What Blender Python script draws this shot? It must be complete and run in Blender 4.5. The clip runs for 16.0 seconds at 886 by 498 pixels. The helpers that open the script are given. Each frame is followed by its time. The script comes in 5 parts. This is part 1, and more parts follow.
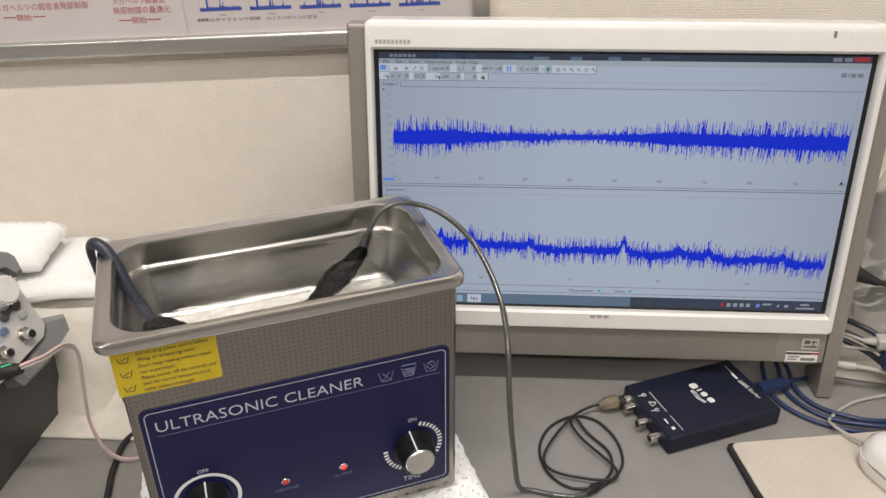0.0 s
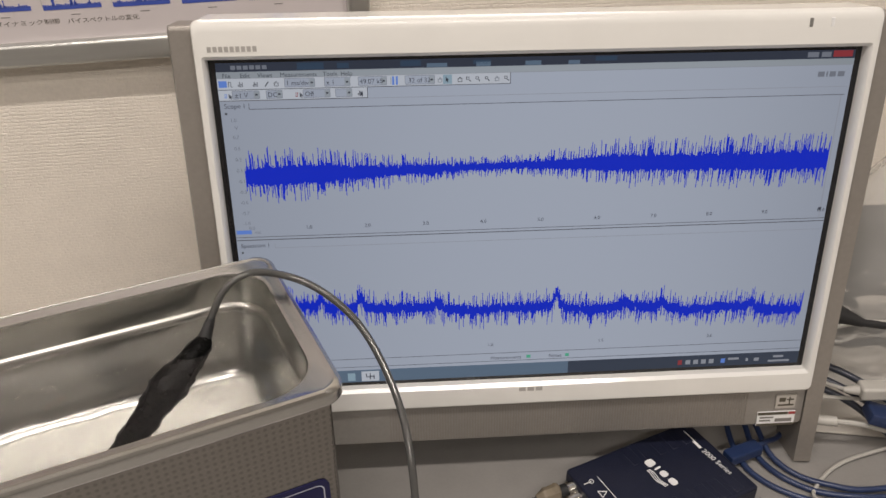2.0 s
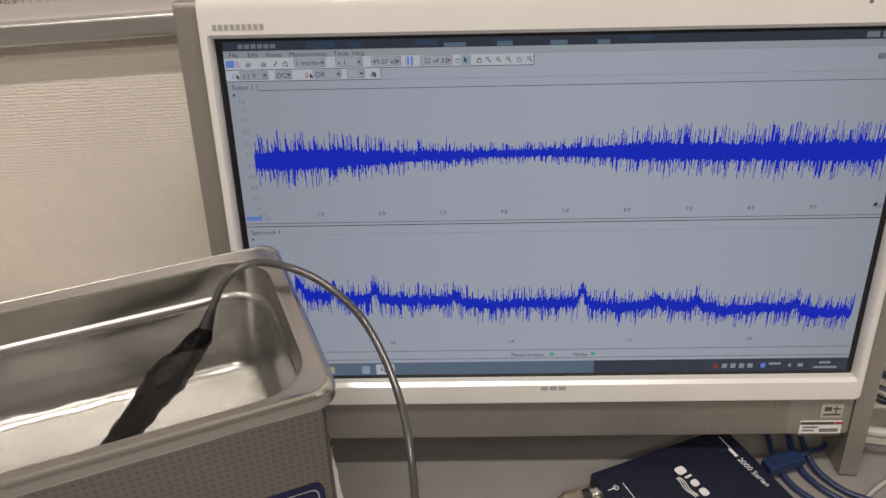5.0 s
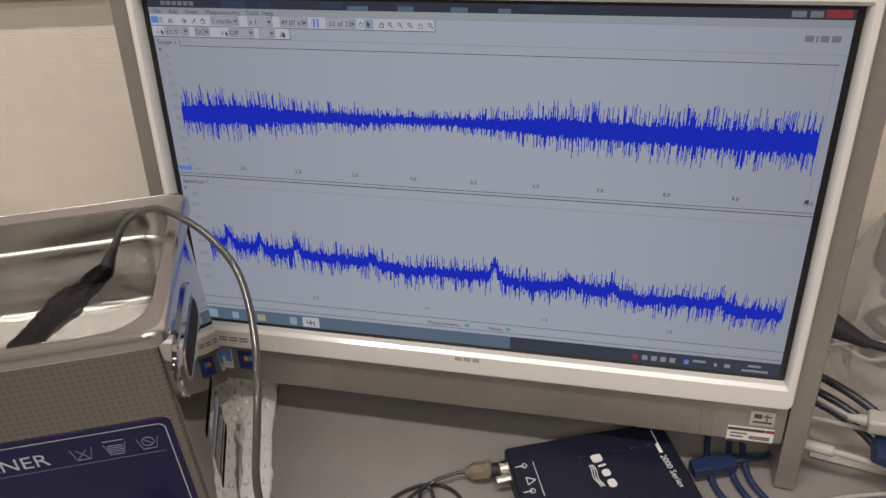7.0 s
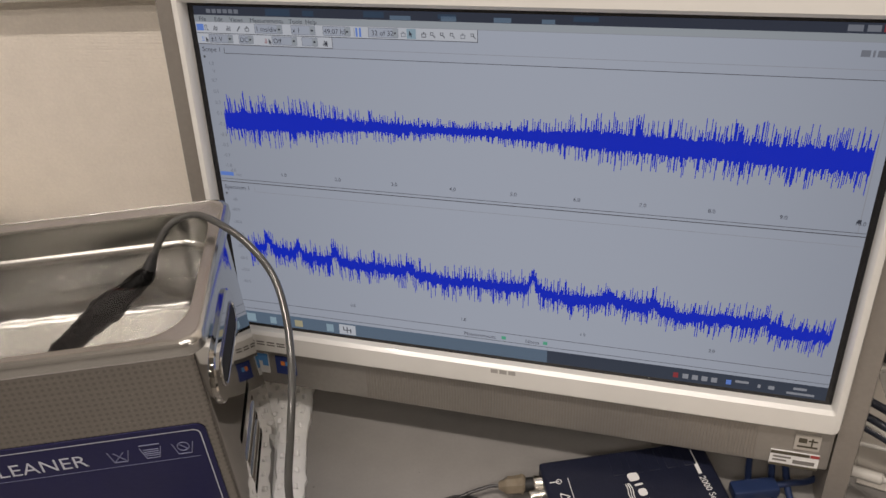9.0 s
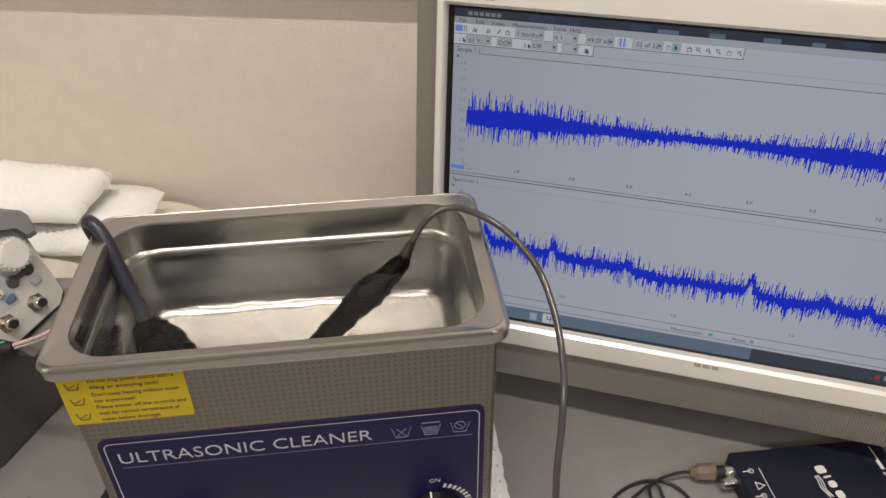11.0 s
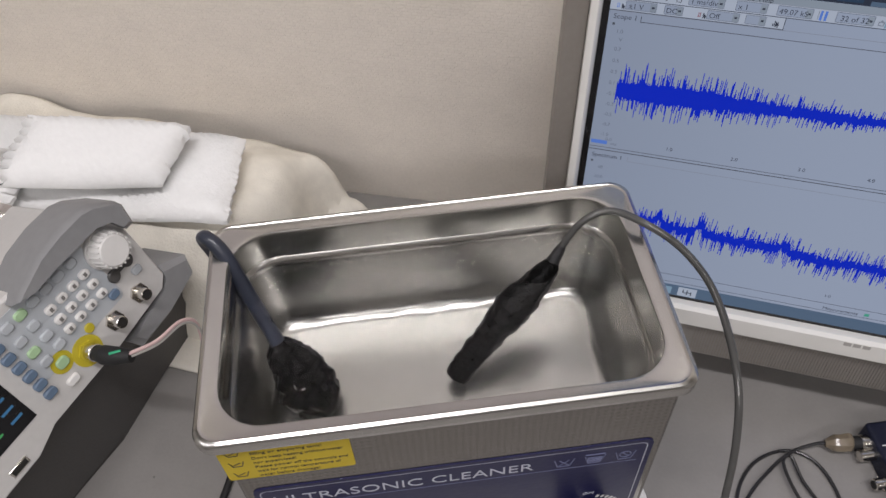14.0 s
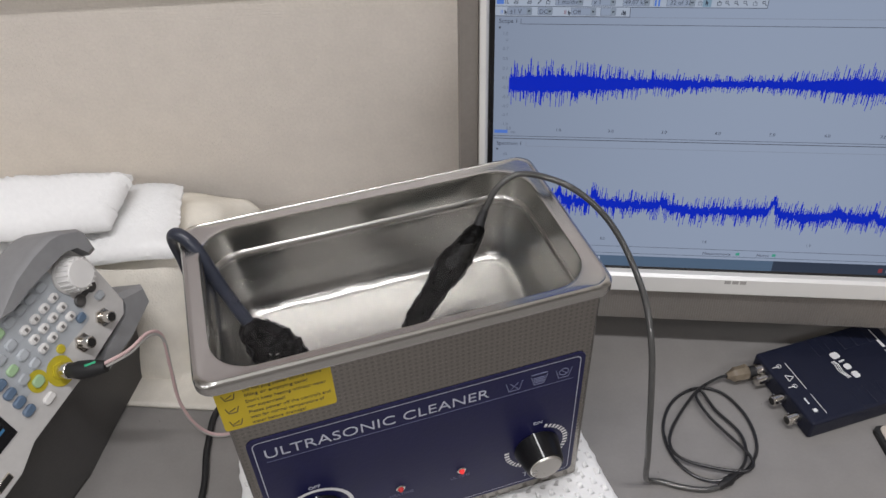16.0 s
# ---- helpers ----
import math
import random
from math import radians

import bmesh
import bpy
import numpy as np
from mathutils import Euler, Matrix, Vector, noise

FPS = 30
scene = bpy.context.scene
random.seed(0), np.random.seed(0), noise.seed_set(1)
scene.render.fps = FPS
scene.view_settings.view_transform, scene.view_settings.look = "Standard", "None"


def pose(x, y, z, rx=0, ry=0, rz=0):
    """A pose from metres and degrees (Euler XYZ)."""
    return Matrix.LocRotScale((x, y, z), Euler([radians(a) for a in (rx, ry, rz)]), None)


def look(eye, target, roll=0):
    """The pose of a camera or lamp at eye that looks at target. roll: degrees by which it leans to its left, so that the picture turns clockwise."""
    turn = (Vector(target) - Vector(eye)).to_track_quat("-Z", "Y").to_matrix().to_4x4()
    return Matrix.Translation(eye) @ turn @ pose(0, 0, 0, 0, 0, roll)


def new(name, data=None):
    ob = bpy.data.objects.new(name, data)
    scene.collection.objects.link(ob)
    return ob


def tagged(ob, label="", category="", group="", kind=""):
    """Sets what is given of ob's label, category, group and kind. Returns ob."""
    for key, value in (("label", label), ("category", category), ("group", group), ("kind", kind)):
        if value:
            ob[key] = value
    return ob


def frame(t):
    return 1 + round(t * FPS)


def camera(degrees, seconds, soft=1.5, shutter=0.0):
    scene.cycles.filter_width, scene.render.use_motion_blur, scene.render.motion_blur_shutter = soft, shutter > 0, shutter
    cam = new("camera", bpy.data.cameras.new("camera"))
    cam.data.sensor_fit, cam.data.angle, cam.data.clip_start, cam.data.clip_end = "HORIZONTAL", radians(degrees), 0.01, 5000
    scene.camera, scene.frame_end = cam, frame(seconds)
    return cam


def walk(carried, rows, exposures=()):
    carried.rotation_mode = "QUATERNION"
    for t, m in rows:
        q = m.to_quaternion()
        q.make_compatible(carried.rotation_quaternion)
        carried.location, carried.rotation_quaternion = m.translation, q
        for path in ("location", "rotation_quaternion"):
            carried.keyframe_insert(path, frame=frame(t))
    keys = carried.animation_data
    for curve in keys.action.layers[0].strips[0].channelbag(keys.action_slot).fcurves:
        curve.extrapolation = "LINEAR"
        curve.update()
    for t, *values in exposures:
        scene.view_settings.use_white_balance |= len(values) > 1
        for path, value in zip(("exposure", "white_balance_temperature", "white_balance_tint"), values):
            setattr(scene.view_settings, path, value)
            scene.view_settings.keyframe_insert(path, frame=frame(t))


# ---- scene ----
cam = camera(59.6, 16.0)
PATH = [
    (0, (0.0946, -0.0022, 1.2685), (-0.0014, 1.7314, 0.2759), -0.28),
    (0.5, (0.1074, 0.0687, 1.2592), (0.064, 1.7964, 0.2527), -2.17),
    (1, (0.1161, 0.119, 1.2559), (0.1226, 1.8475, 0.2499), -2.52),
    (1.5, (0.1205, 0.1483, 1.2336), (0.1842, 1.8875, 0.2482), -1.49),
    (2, (0.1168, 0.183, 1.2274), (0.2276, 1.9049, 0.2162), -0.18),
    (2.5, (0.1149, 0.2044, 1.2308), (0.2002, 1.9081, 0.1866), 0.6),
    (3, (0.1145, 0.2111, 1.2159), (0.191, 1.9273, 0.1919), -0.26),
    (3.5, (0.1146, 0.215, 1.2084), (0.1916, 1.9347, 0.1902), -0.89),
    (3.7, (0.119, 0.2201, 1.2134), (0.1718, 1.9254, 0.1697), -1.43),
    (5.8, (0.2106, 0.2085, 1.2215), (0.0512, 1.8863, 0.1447), -1.39),
    (6, (0.2385, 0.2079, 1.2221), (0.0089, 1.8708, 0.135), -2.26),
    (6.5, (0.277, 0.2179, 1.2242), (-0.0232, 1.8496, 0.1074), -1.16),
    (7, (0.3109, 0.2307, 1.2211), (-0.0866, 1.827, 0.0837), -3.41),
    (7.5, (0.3128, 0.2364, 1.2182), (-0.136, 1.816, 0.0766), -3.8),
    (8, (0.3165, 0.2403, 1.2223), (-0.1796, 1.8044, 0.0787), -5.02),
    (8.2, (0.3162, 0.2412, 1.2228), (-0.1817, 1.8064, 0.0816), -5.19),
    (10.3, (0.2436, 0.1998, 1.2418), (-0.2616, 1.7804, 0.1254), -2.24),
    (10.5, (0.2205, 0.1876, 1.2504), (-0.2864, 1.7551, 0.1162), -2.51),
    (11, (0.1438, 0.1721, 1.2594), (-0.3183, 1.7213, 0.0819), -0.81),
    (11.5, (0.0907, 0.1791, 1.2676), (-0.3887, 1.6901, 0.0482), 0.85),
    (12, (0.0698, 0.1844, 1.2707), (-0.4722, 1.646, 0.0178), -0.47),
    (12.5, (0.0637, 0.2004, 1.277), (-0.4862, 1.6135, -0.0272), -3.47),
    (13, (0.0453, 0.2431, 1.3014), (-0.4299, 1.5915, -0.0972), -4.2),
    (13.5, (0.0216, 0.2694, 1.3195), (-0.3938, 1.5506, -0.159), -2.86),
    (14, (0.0223, 0.2698, 1.3195), (-0.3838, 1.4963, -0.2072), -3.31),
    (14.5, (0.018, 0.2677, 1.3205), (-0.3694, 1.4835, -0.2196), -3.09),
    (15, (0.0197, 0.2457, 1.3151), (-0.3517, 1.5457, -0.1587), -3.66),
    (15.5, (0.0148, 0.1855, 1.3109), (-0.2217, 1.5983, -0.0849), -2.09),
    (16, (0.0169, 0.1369, 1.3089), (-0.1624, 1.6217, -0.019), -2.47),
]
walk(cam, [(t, look(eye, target, roll)) for t, eye, target, roll in PATH], [
    (0.0, 0.08, 6600, 11), (1.5, -0.04, 6700, 12), (2.5, -0.20, 6900, 13), (3.5, -0.22, 7000, 13), (6.0, -0.26, 6900, 14), (8.2, -0.26, 6900, 14), (10.3, -0.22, 7100, 14),
    (12.0, -0.20, 7050, 12), (12.8, -0.20, 6300, 12), (14.0, -0.30, 6150, 14), (14.8, -0.33, 6100, 13), (16.0, -0.31, 6050, 12)])

T = 0.72          # height of the desk top
WALL = 0.828      # face of the back wall at x = -0.05
ROOM = pose(-0.05, WALL, 0, 0, 0, 5)      # the wall's own frame: its face is y = 0

# ---- world, lights, exposure ----
world = bpy.data.worlds.new("world")
world.use_nodes = True
world.node_tree.nodes["Background"].inputs[0].default_value = (0.9, 0.95, 1.0, 1)
world.node_tree.nodes["Background"].inputs[1].default_value = 0.05
scene.world = world


def tube_lamp(x, y, z, length, power, wide=0.05):
    lamp = bpy.data.lights.new("tube_lamp", "AREA")
    lamp.shape, lamp.size, lamp.size_y = "RECTANGLE", length, wide
    lamp.energy, lamp.color = power, (1.0, 0.95, 0.895)
    ob = new("tube_lamp", lamp)
    ob.matrix_world = ROOM @ pose(x, y, z)
    return ob


# first tube set by the board's shadow; other three are unseen, added fill
LAMPS = ((0.15, -0.74, 20), (0.15, -2.1, 19), (-1.25, -1.5, 10), (1.55, -1.5, 5))
for x, y, power in LAMPS:
    tube_lamp(x, y, 2.40, 1.2, power)


# ---- materials ----
def mat(name, color, rough=0.5, metal=0.0, scale=40.0, vary=0.06, bump=0.0, bump_scale=None, stretch=(1, 1, 1),
        emit=0.0, spec=0.5, stain=0.0, rough_vary=0.08, coat=0.0, by_object=0.0, bump_detail=4.0):
    m = bpy.data.materials.new(name)
    m.use_nodes = True
    nt = m.node_tree
    n, l = nt.nodes, nt.links
    b = n["Principled BSDF"]
    b.inputs["Metallic"].default_value = metal
    b.inputs["Specular IOR Level"].default_value = spec
    b.inputs["Coat Weight"].default_value = coat
    tc = n.new("ShaderNodeTexCoord")
    mp = n.new("ShaderNodeMapping")
    mp.inputs["Scale"].default_value = stretch
    l.new(tc.outputs["Object"], mp.inputs["Vector"])
    no = n.new("ShaderNodeTexNoise")
    no.inputs["Scale"].default_value, no.inputs["Detail"].default_value = scale, 5
    l.new(mp.outputs[0], no.inputs["Vector"])
    ramp = n.new("ShaderNodeMapRange")
    ramp.inputs["From Min"].default_value, ramp.inputs["From Max"].default_value = 0.3, 0.7
    ramp.inputs["To Min"].default_value, ramp.inputs["To Max"].default_value = 1 - vary, 1 + vary
    l.new(no.outputs["Fac"], ramp.inputs["Value"])
    value = ramp.outputs[0]
    if stain:
        big = n.new("ShaderNodeTexNoise")
        big.inputs["Scale"].default_value, big.inputs["Detail"].default_value = scale * 0.12, 3
        l.new(tc.outputs["Object"], big.inputs["Vector"])
        r2 = n.new("ShaderNodeMapRange")
        r2.inputs["From Min"].default_value, r2.inputs["From Max"].default_value = 0.35, 0.7
        r2.inputs["To Min"].default_value, r2.inputs["To Max"].default_value = 1 + stain * 0.5, 1 - stain
        l.new(big.outputs["Fac"], r2.inputs["Value"])
        mul = n.new("ShaderNodeMath")
        mul.operation = "MULTIPLY"
        l.new(value, mul.inputs[0]), l.new(r2.outputs[0], mul.inputs[1])
        value = mul.outputs[0]
    if by_object:
        info = n.new("ShaderNodeObjectInfo")
        r3 = n.new("ShaderNodeMapRange")
        r3.inputs["To Min"].default_value, r3.inputs["To Max"].default_value = 1 - by_object, 1 + by_object
        l.new(info.outputs["Random"], r3.inputs["Value"])
        mul = n.new("ShaderNodeMath")
        mul.operation = "MULTIPLY"
        l.new(value, mul.inputs[0]), l.new(r3.outputs[0], mul.inputs[1])
        value = mul.outputs[0]
    hsv = n.new("ShaderNodeHueSaturation")
    hsv.inputs["Color"].default_value = (*color, 1)
    l.new(value, hsv.inputs["Value"])
    l.new(hsv.outputs[0], b.inputs["Base Color"])
    rr = n.new("ShaderNodeMapRange")
    rr.inputs["To Min"].default_value, rr.inputs["To Max"].default_value = max(0.02, rough - rough_vary), min(1, rough + rough_vary)
    l.new(no.outputs["Fac"], rr.inputs["Value"])
    l.new(rr.outputs[0], b.inputs["Roughness"])
    if emit:
        b.inputs["Emission Color"].default_value = (*color, 1)
        b.inputs["Emission Strength"].default_value = emit
    if bump:
        fine = no
        if bump_scale:
            fine = n.new("ShaderNodeTexNoise")
            fine.inputs["Scale"].default_value, fine.inputs["Detail"].default_value = bump_scale, bump_detail
            l.new(mp.outputs[0], fine.inputs["Vector"])
        bp = n.new("ShaderNodeBump")
        bp.inputs["Strength"].default_value, bp.inputs["Distance"].default_value = min(1, bump), 0.001 * max(1, bump)
        l.new(fine.outputs["Fac"], bp.inputs["Height"])
        l.new(bp.outputs[0], b.inputs["Normal"])
    return m


def dotted_steel():
    """Brushed sheet with a fine embossed grid of dimples."""
    m = mat("dotted_steel", (0.31, 0.292, 0.268), 0.20, 1.0, 90, 0.02, stretch=(0.3, 1, 4), rough_vary=0.02)
    n, l = m.node_tree.nodes, m.node_tree.links
    tc = n.new("ShaderNodeTexCoord")
    sep = n.new("ShaderNodeSeparateXYZ")
    l.new(tc.outputs["Object"], sep.inputs[0])
    waves = []
    for axis in ("X", "Z"):
        k = n.new("ShaderNodeMath")
        k.operation, k.inputs[1].default_value = "MULTIPLY", 2 * math.pi / 0.0040
        l.new(sep.outputs[axis], k.inputs[0])
        sine = n.new("ShaderNodeMath")
        sine.operation = "SINE"
        l.new(k.outputs[0], sine.inputs[0])
        w = n.new("ShaderNodeMath")
        w.operation, w.inputs[1].default_value, w.inputs[2].default_value = "MULTIPLY_ADD", 0.5, 0.5
        l.new(sine.outputs[0], w.inputs[0])
        waves.append(w)
    mul = n.new("ShaderNodeMath")
    mul.operation = "MULTIPLY"
    l.new(waves[0].outputs[0], mul.inputs[0]), l.new(waves[1].outputs[0], mul.inputs[1])
    bp = n.new("ShaderNodeBump")
    bp.inputs["Strength"].default_value, bp.inputs["Distance"].default_value = 0.30, 0.00014
    l.new(mul.outputs[0], bp.inputs["Height"])
    b = n["Principled BSDF"]
    l.new(bp.outputs[0], b.inputs["Normal"])
    # shading of the dimples painted in: base colour darkens at each dot
    dot = n.new("ShaderNodeMapRange")
    dot.inputs["From Min"].default_value, dot.inputs["From Max"].default_value = 0.28, 0.62
    dot.inputs["To Min"].default_value, dot.inputs["To Max"].default_value = 1.0, 0.80
    l.new(mul.outputs[0], dot.inputs["Value"])
    tint = n.new("ShaderNodeHueSaturation")
    base = [k for k in l if k.to_socket == b.inputs["Base Color"]][0].from_socket
    l.new(base, tint.inputs["Color"])
    l.new(dot.outputs[0], tint.inputs["Value"])
    l.new(tint.outputs[0], b.inputs["Base Color"])
    return m


def woven_paper():
    """Cream vinyl wallpaper embossed like a coarse weave: level threads cut into short stitches."""
    m = mat("wallpaper", (0.87, 0.805, 0.72), 0.8, 0, 300, 0.03, stain=0.03)
    n, l = m.node_tree.nodes, m.node_tree.links
    tc, sep, flat = n.new("ShaderNodeTexCoord"), n.new("ShaderNodeSeparateXYZ"), n.new("ShaderNodeCombineXYZ")
    l.new(tc.outputs["Object"], sep.inputs[0])
    l.new(sep.outputs["X"], flat.inputs["X"])
    l.new(sep.outputs["Z"], flat.inputs["Y"])
    wob = n.new("ShaderNodeTexNoise")
    wob.inputs["Scale"].default_value, wob.inputs["Detail"].default_value = 190, 2
    l.new(tc.outputs["Object"], wob.inputs["Vector"])
    shift = n.new("ShaderNodeVectorMath")
    shift.operation, shift.inputs[1].default_value = "MULTIPLY", (0.0090, 0.0034, 0)
    l.new(wob.outputs["Color"], shift.inputs[0])
    add = n.new("ShaderNodeVectorMath")
    l.new(flat.outputs[0], add.inputs[0])
    l.new(shift.outputs[0], add.inputs[1])
    brick = n.new("ShaderNodeTexBrick")
    for k, v in (("Scale", 1.0), ("Brick Width", 0.0062), ("Row Height", 0.0029), ("Mortar Size", 0.0008), ("Mortar Smooth", 1.0)):
        brick.inputs[k].default_value = v
    brick.inputs["Color1"].default_value, brick.inputs["Color2"].default_value = (1, 1, 1, 1), (0.55, 0.55, 0.55, 1)
    brick.inputs["Mortar"].default_value = (0, 0, 0, 1)
    l.new(add.outputs[0], brick.inputs["Vector"])
    bp = n.new("ShaderNodeBump")
    bp.inputs["Strength"].default_value, bp.inputs["Distance"].default_value = 0.65, 0.0005
    l.new(brick.outputs["Color"], bp.inputs["Height"])
    l.new(bp.outputs[0], n["Principled BSDF"].inputs["Normal"])
    return m


def glow(name, color, strength=1.0, rough=0.35, fall=None):
    """A lit part of a screen behind smooth film; fall scales its emission at left, middle and right, painting in
    view-angle dimming.
    """
    m = mat(name, color, rough, 0.0, 30, 0.0, emit=strength, rough_vary=0.02, spec=0.06)
    for link in list(m.node_tree.links):
        if link.to_socket.name == "Base Color":
            m.node_tree.links.remove(link)
    m.node_tree.nodes["Principled BSDF"].inputs["Base Color"].default_value = (0.01, 0.01, 0.012, 1)
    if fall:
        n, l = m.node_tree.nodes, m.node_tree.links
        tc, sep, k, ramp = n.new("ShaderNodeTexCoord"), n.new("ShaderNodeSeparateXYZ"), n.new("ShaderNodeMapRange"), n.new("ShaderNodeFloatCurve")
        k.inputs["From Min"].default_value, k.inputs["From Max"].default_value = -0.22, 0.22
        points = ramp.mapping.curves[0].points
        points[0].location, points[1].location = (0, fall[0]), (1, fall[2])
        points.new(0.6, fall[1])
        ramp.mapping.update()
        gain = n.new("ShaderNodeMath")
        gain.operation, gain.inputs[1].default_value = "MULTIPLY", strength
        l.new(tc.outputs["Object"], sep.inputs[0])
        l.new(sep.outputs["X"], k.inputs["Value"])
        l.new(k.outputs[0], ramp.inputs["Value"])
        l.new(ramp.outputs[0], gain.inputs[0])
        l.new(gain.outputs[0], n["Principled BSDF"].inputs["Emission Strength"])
    return m


def glass(name, color, rough, ior):
    m = bpy.data.materials.new(name)
    m.use_nodes = True
    b = m.node_tree.nodes["Principled BSDF"]
    b.inputs["Base Color"].default_value = (*color, 1)
    b.inputs["Roughness"].default_value, b.inputs["IOR"].default_value = rough, ior
    b.inputs["Transmission Weight"].default_value = 1.0
    return m


WALLPAPER = woven_paper()
PAINT = mat("white_paint", (0.50, 0.485, 0.46), 0.8, 0, 20, 0.03, 0.2)
CARPET = mat("floor_tile", (0.28, 0.27, 0.26), 0.8, 0, 90, 0.15, 0.5)
DESKTOP = mat("grey_laminate", (0.262, 0.251, 0.241), 0.42, 0, 350, 0.025, 0.12, 600, stain=0.05)
DESK_EDGE = mat("desk_edge", (0.35, 0.34, 0.33), 0.5)
STEEL = mat("brushed_steel", (0.52, 0.495, 0.46), 0.22, 1.0, 50, 0.03, stretch=(0.5, 8, 8), rough_vary=0.04)
TANK = mat("tank_steel", (0.555, 0.545, 0.52), 0.25, 1.0, 60, 0.012, stretch=(0.5, 1, 1), rough_vary=0.012)
DOTTED = dotted_steel()
POLISHED = mat("polished_steel", (0.54, 0.52, 0.49), 0.05, 1.0, 60, 0.02, stretch=(1, 4, 0.5), rough_vary=0.015)
NAVY = mat("navy_film", (0.012, 0.0125, 0.062), 0.38, 0, 60, 0.06, 0.1, 300, spec=0.28)
PRINT = mat("pale_print", (0.52, 0.54, 0.62), 0.5)
PRINT_DIM = mat("dim_print", (0.13, 0.14, 0.24), 0.5)
YELLOW = mat("yellow_sticker", (0.60, 0.45, 0.02), 0.5, 0, 50, 0.05)
INK = mat("dark_ink", (0.08, 0.07, 0.05), 0.6)
BLACK = mat("black_plastic", (0.007, 0.007, 0.008), 0.30, 0, 90, 0.2, 0.1, spec=0.3)
RUBBER = mat("black_rubber", (0.015, 0.015, 0.016), 0.6, 0, 90, 0.2, 0.2)
TAPE = mat("black_wrap", (0.0020, 0.0020, 0.0020), 0.34, 0, 160, 0.3, 1.0, 330, spec=0.08, rough_vary=0.2)
CHROME = mat("nickel", (0.70, 0.67, 0.62), 0.18, 1.0, 100, 0.05)
KNOB_FACE = mat("spun_aluminium", (0.78, 0.76, 0.72), 0.30, 1.0, 60, 0.05)
RED_OFF = mat("red_lens", (0.45, 0.02, 0.02), 0.25, 0, 50, 0.1)
RED_ON = mat("lit_red_lens", (0.7, 0.03, 0.03), 0.25, 0, 50, 0.1, emit=0.5)
WHITE_GLOSS = mat("white_gloss", (0.80, 0.79, 0.76), 0.22, 0, 30, 0.02, rough_vary=0.04, coat=0.3)
SILVER = mat("silver_paint", (0.30, 0.275, 0.25), 0.40, 0.35, 300, 0.04, rough_vary=0.05)
SILVER_BAR = mat("silver_bar", (0.32, 0.302, 0.28), 0.38, 0.45, 300, 0.04, rough_vary=0.05)
GREY_PRINT = mat("grey_print", (0.20, 0.19, 0.18), 0.45)
WHITE_PRINT = mat("white_print", (0.80, 0.80, 0.80), 0.5)
RED_PRINT = mat("red_print", (0.38, 0.06, 0.06), 0.5)
BLUE_PRINT = mat("blue_print", (0.05, 0.09, 0.42), 0.5)
DEEP_BLUE_PRINT = mat("deep_blue_print", (0.024, 0.045, 0.19), 0.4)
MARK = mat("pale_grey_print", (0.40, 0.385, 0.365), 0.45)
SKY_PRINT = mat("sky_print", (0.10, 0.32, 0.70), 0.45)
ORANGE_PRINT = mat("orange_print", (0.80, 0.24, 0.05), 0.45)
GREEN_PHOTO = mat("green_photo", (0.10, 0.13, 0.07), 0.45, 0, 120, 0.3)
PAPER = mat("poster_paper", (0.62, 0.57, 0.575), 0.45, 0, 20, 0.02, stain=0.04)
ALU = mat("satin_aluminium", (0.60, 0.60, 0.58), 0.32, 0.85, 60, 0.04, stretch=(0.2, 4, 4))
BOX_NAVY = mat("navy_case", (0.011, 0.0135, 0.030), 0.42, 0, 400, 0.1, 0.3, 700, stain=0.05, spec=0.3)
COAX = mat("grey_coax", (0.105, 0.105, 0.102), 0.18, 0.35, 60, 0.08, rough_vary=0.05)
BLACK_COAX = mat("black_coax", (0.02, 0.02, 0.022), 0.3, 0, 60, 0.1)
BLUE_CABLE = mat("blue_cable", (0.022, 0.038, 0.10), 0.32, 0, 60, 0.1)
DARK_BLUE_CABLE = mat("dark_blue_cable", (0.030, 0.035, 0.052), 0.30, 0, 60, 0.1)
USB_BLUE = mat("blue_plug", (0.017, 0.034, 0.10), 0.4, 0, 60, 0.06)
CLEAR_BOOT = mat("amber_boot", (0.20, 0.165, 0.12), 0.2, 0, 80, 0.2)
PINK_WIRE = mat("pink_wire", (0.62, 0.45, 0.44), 0.4, 0, 60, 0.1)
WHITE_WIRE = mat("white_wire", (0.47, 0.455, 0.425), 0.4, 0, 60, 0.06)
GREEN_TAPE = mat("green_marking", (0.02, 0.42, 0.20), 0.4)
FOAM = mat("white_foam", (0.93, 0.93, 0.92), 0.85, 0, 200, 0.02, 0.4, 420)
CLOTH = mat("cream_cloth", (0.84, 0.80, 0.71), 0.9, 0, 60, 0.06, 0.8, 500, stain=0.08)
GEN_WHITE = mat("instrument_white", (0.60, 0.59, 0.575), 0.42, 0, 200, 0.03, 0.1, 500)
GEN_GREY = mat("grey_rubber", (0.26, 0.262, 0.268), 0.55, 0, 120, 0.05, 0.2)
GEN_DARK = mat("dark_grey_plastic", (0.075, 0.072, 0.070), 0.55, 0, 150, 0.08, 0.3, 500)
KEY_WHITE = mat("white_key", (0.80, 0.79, 0.77), 0.4, by_object=0.03)
KEY_GREY = mat("translucent_grey_key", (0.47, 0.50, 0.53), 0.4, by_object=0.06)
KEY_BLUE = mat("slate_blue_key", (0.13, 0.19, 0.28), 0.4, by_object=0.06)
KEY_GREEN = mat("green_key", (0.40, 0.58, 0.34), 0.35)
YELLOW_RING = mat("yellow_ring", (0.55, 0.46, 0.03), 0.4)
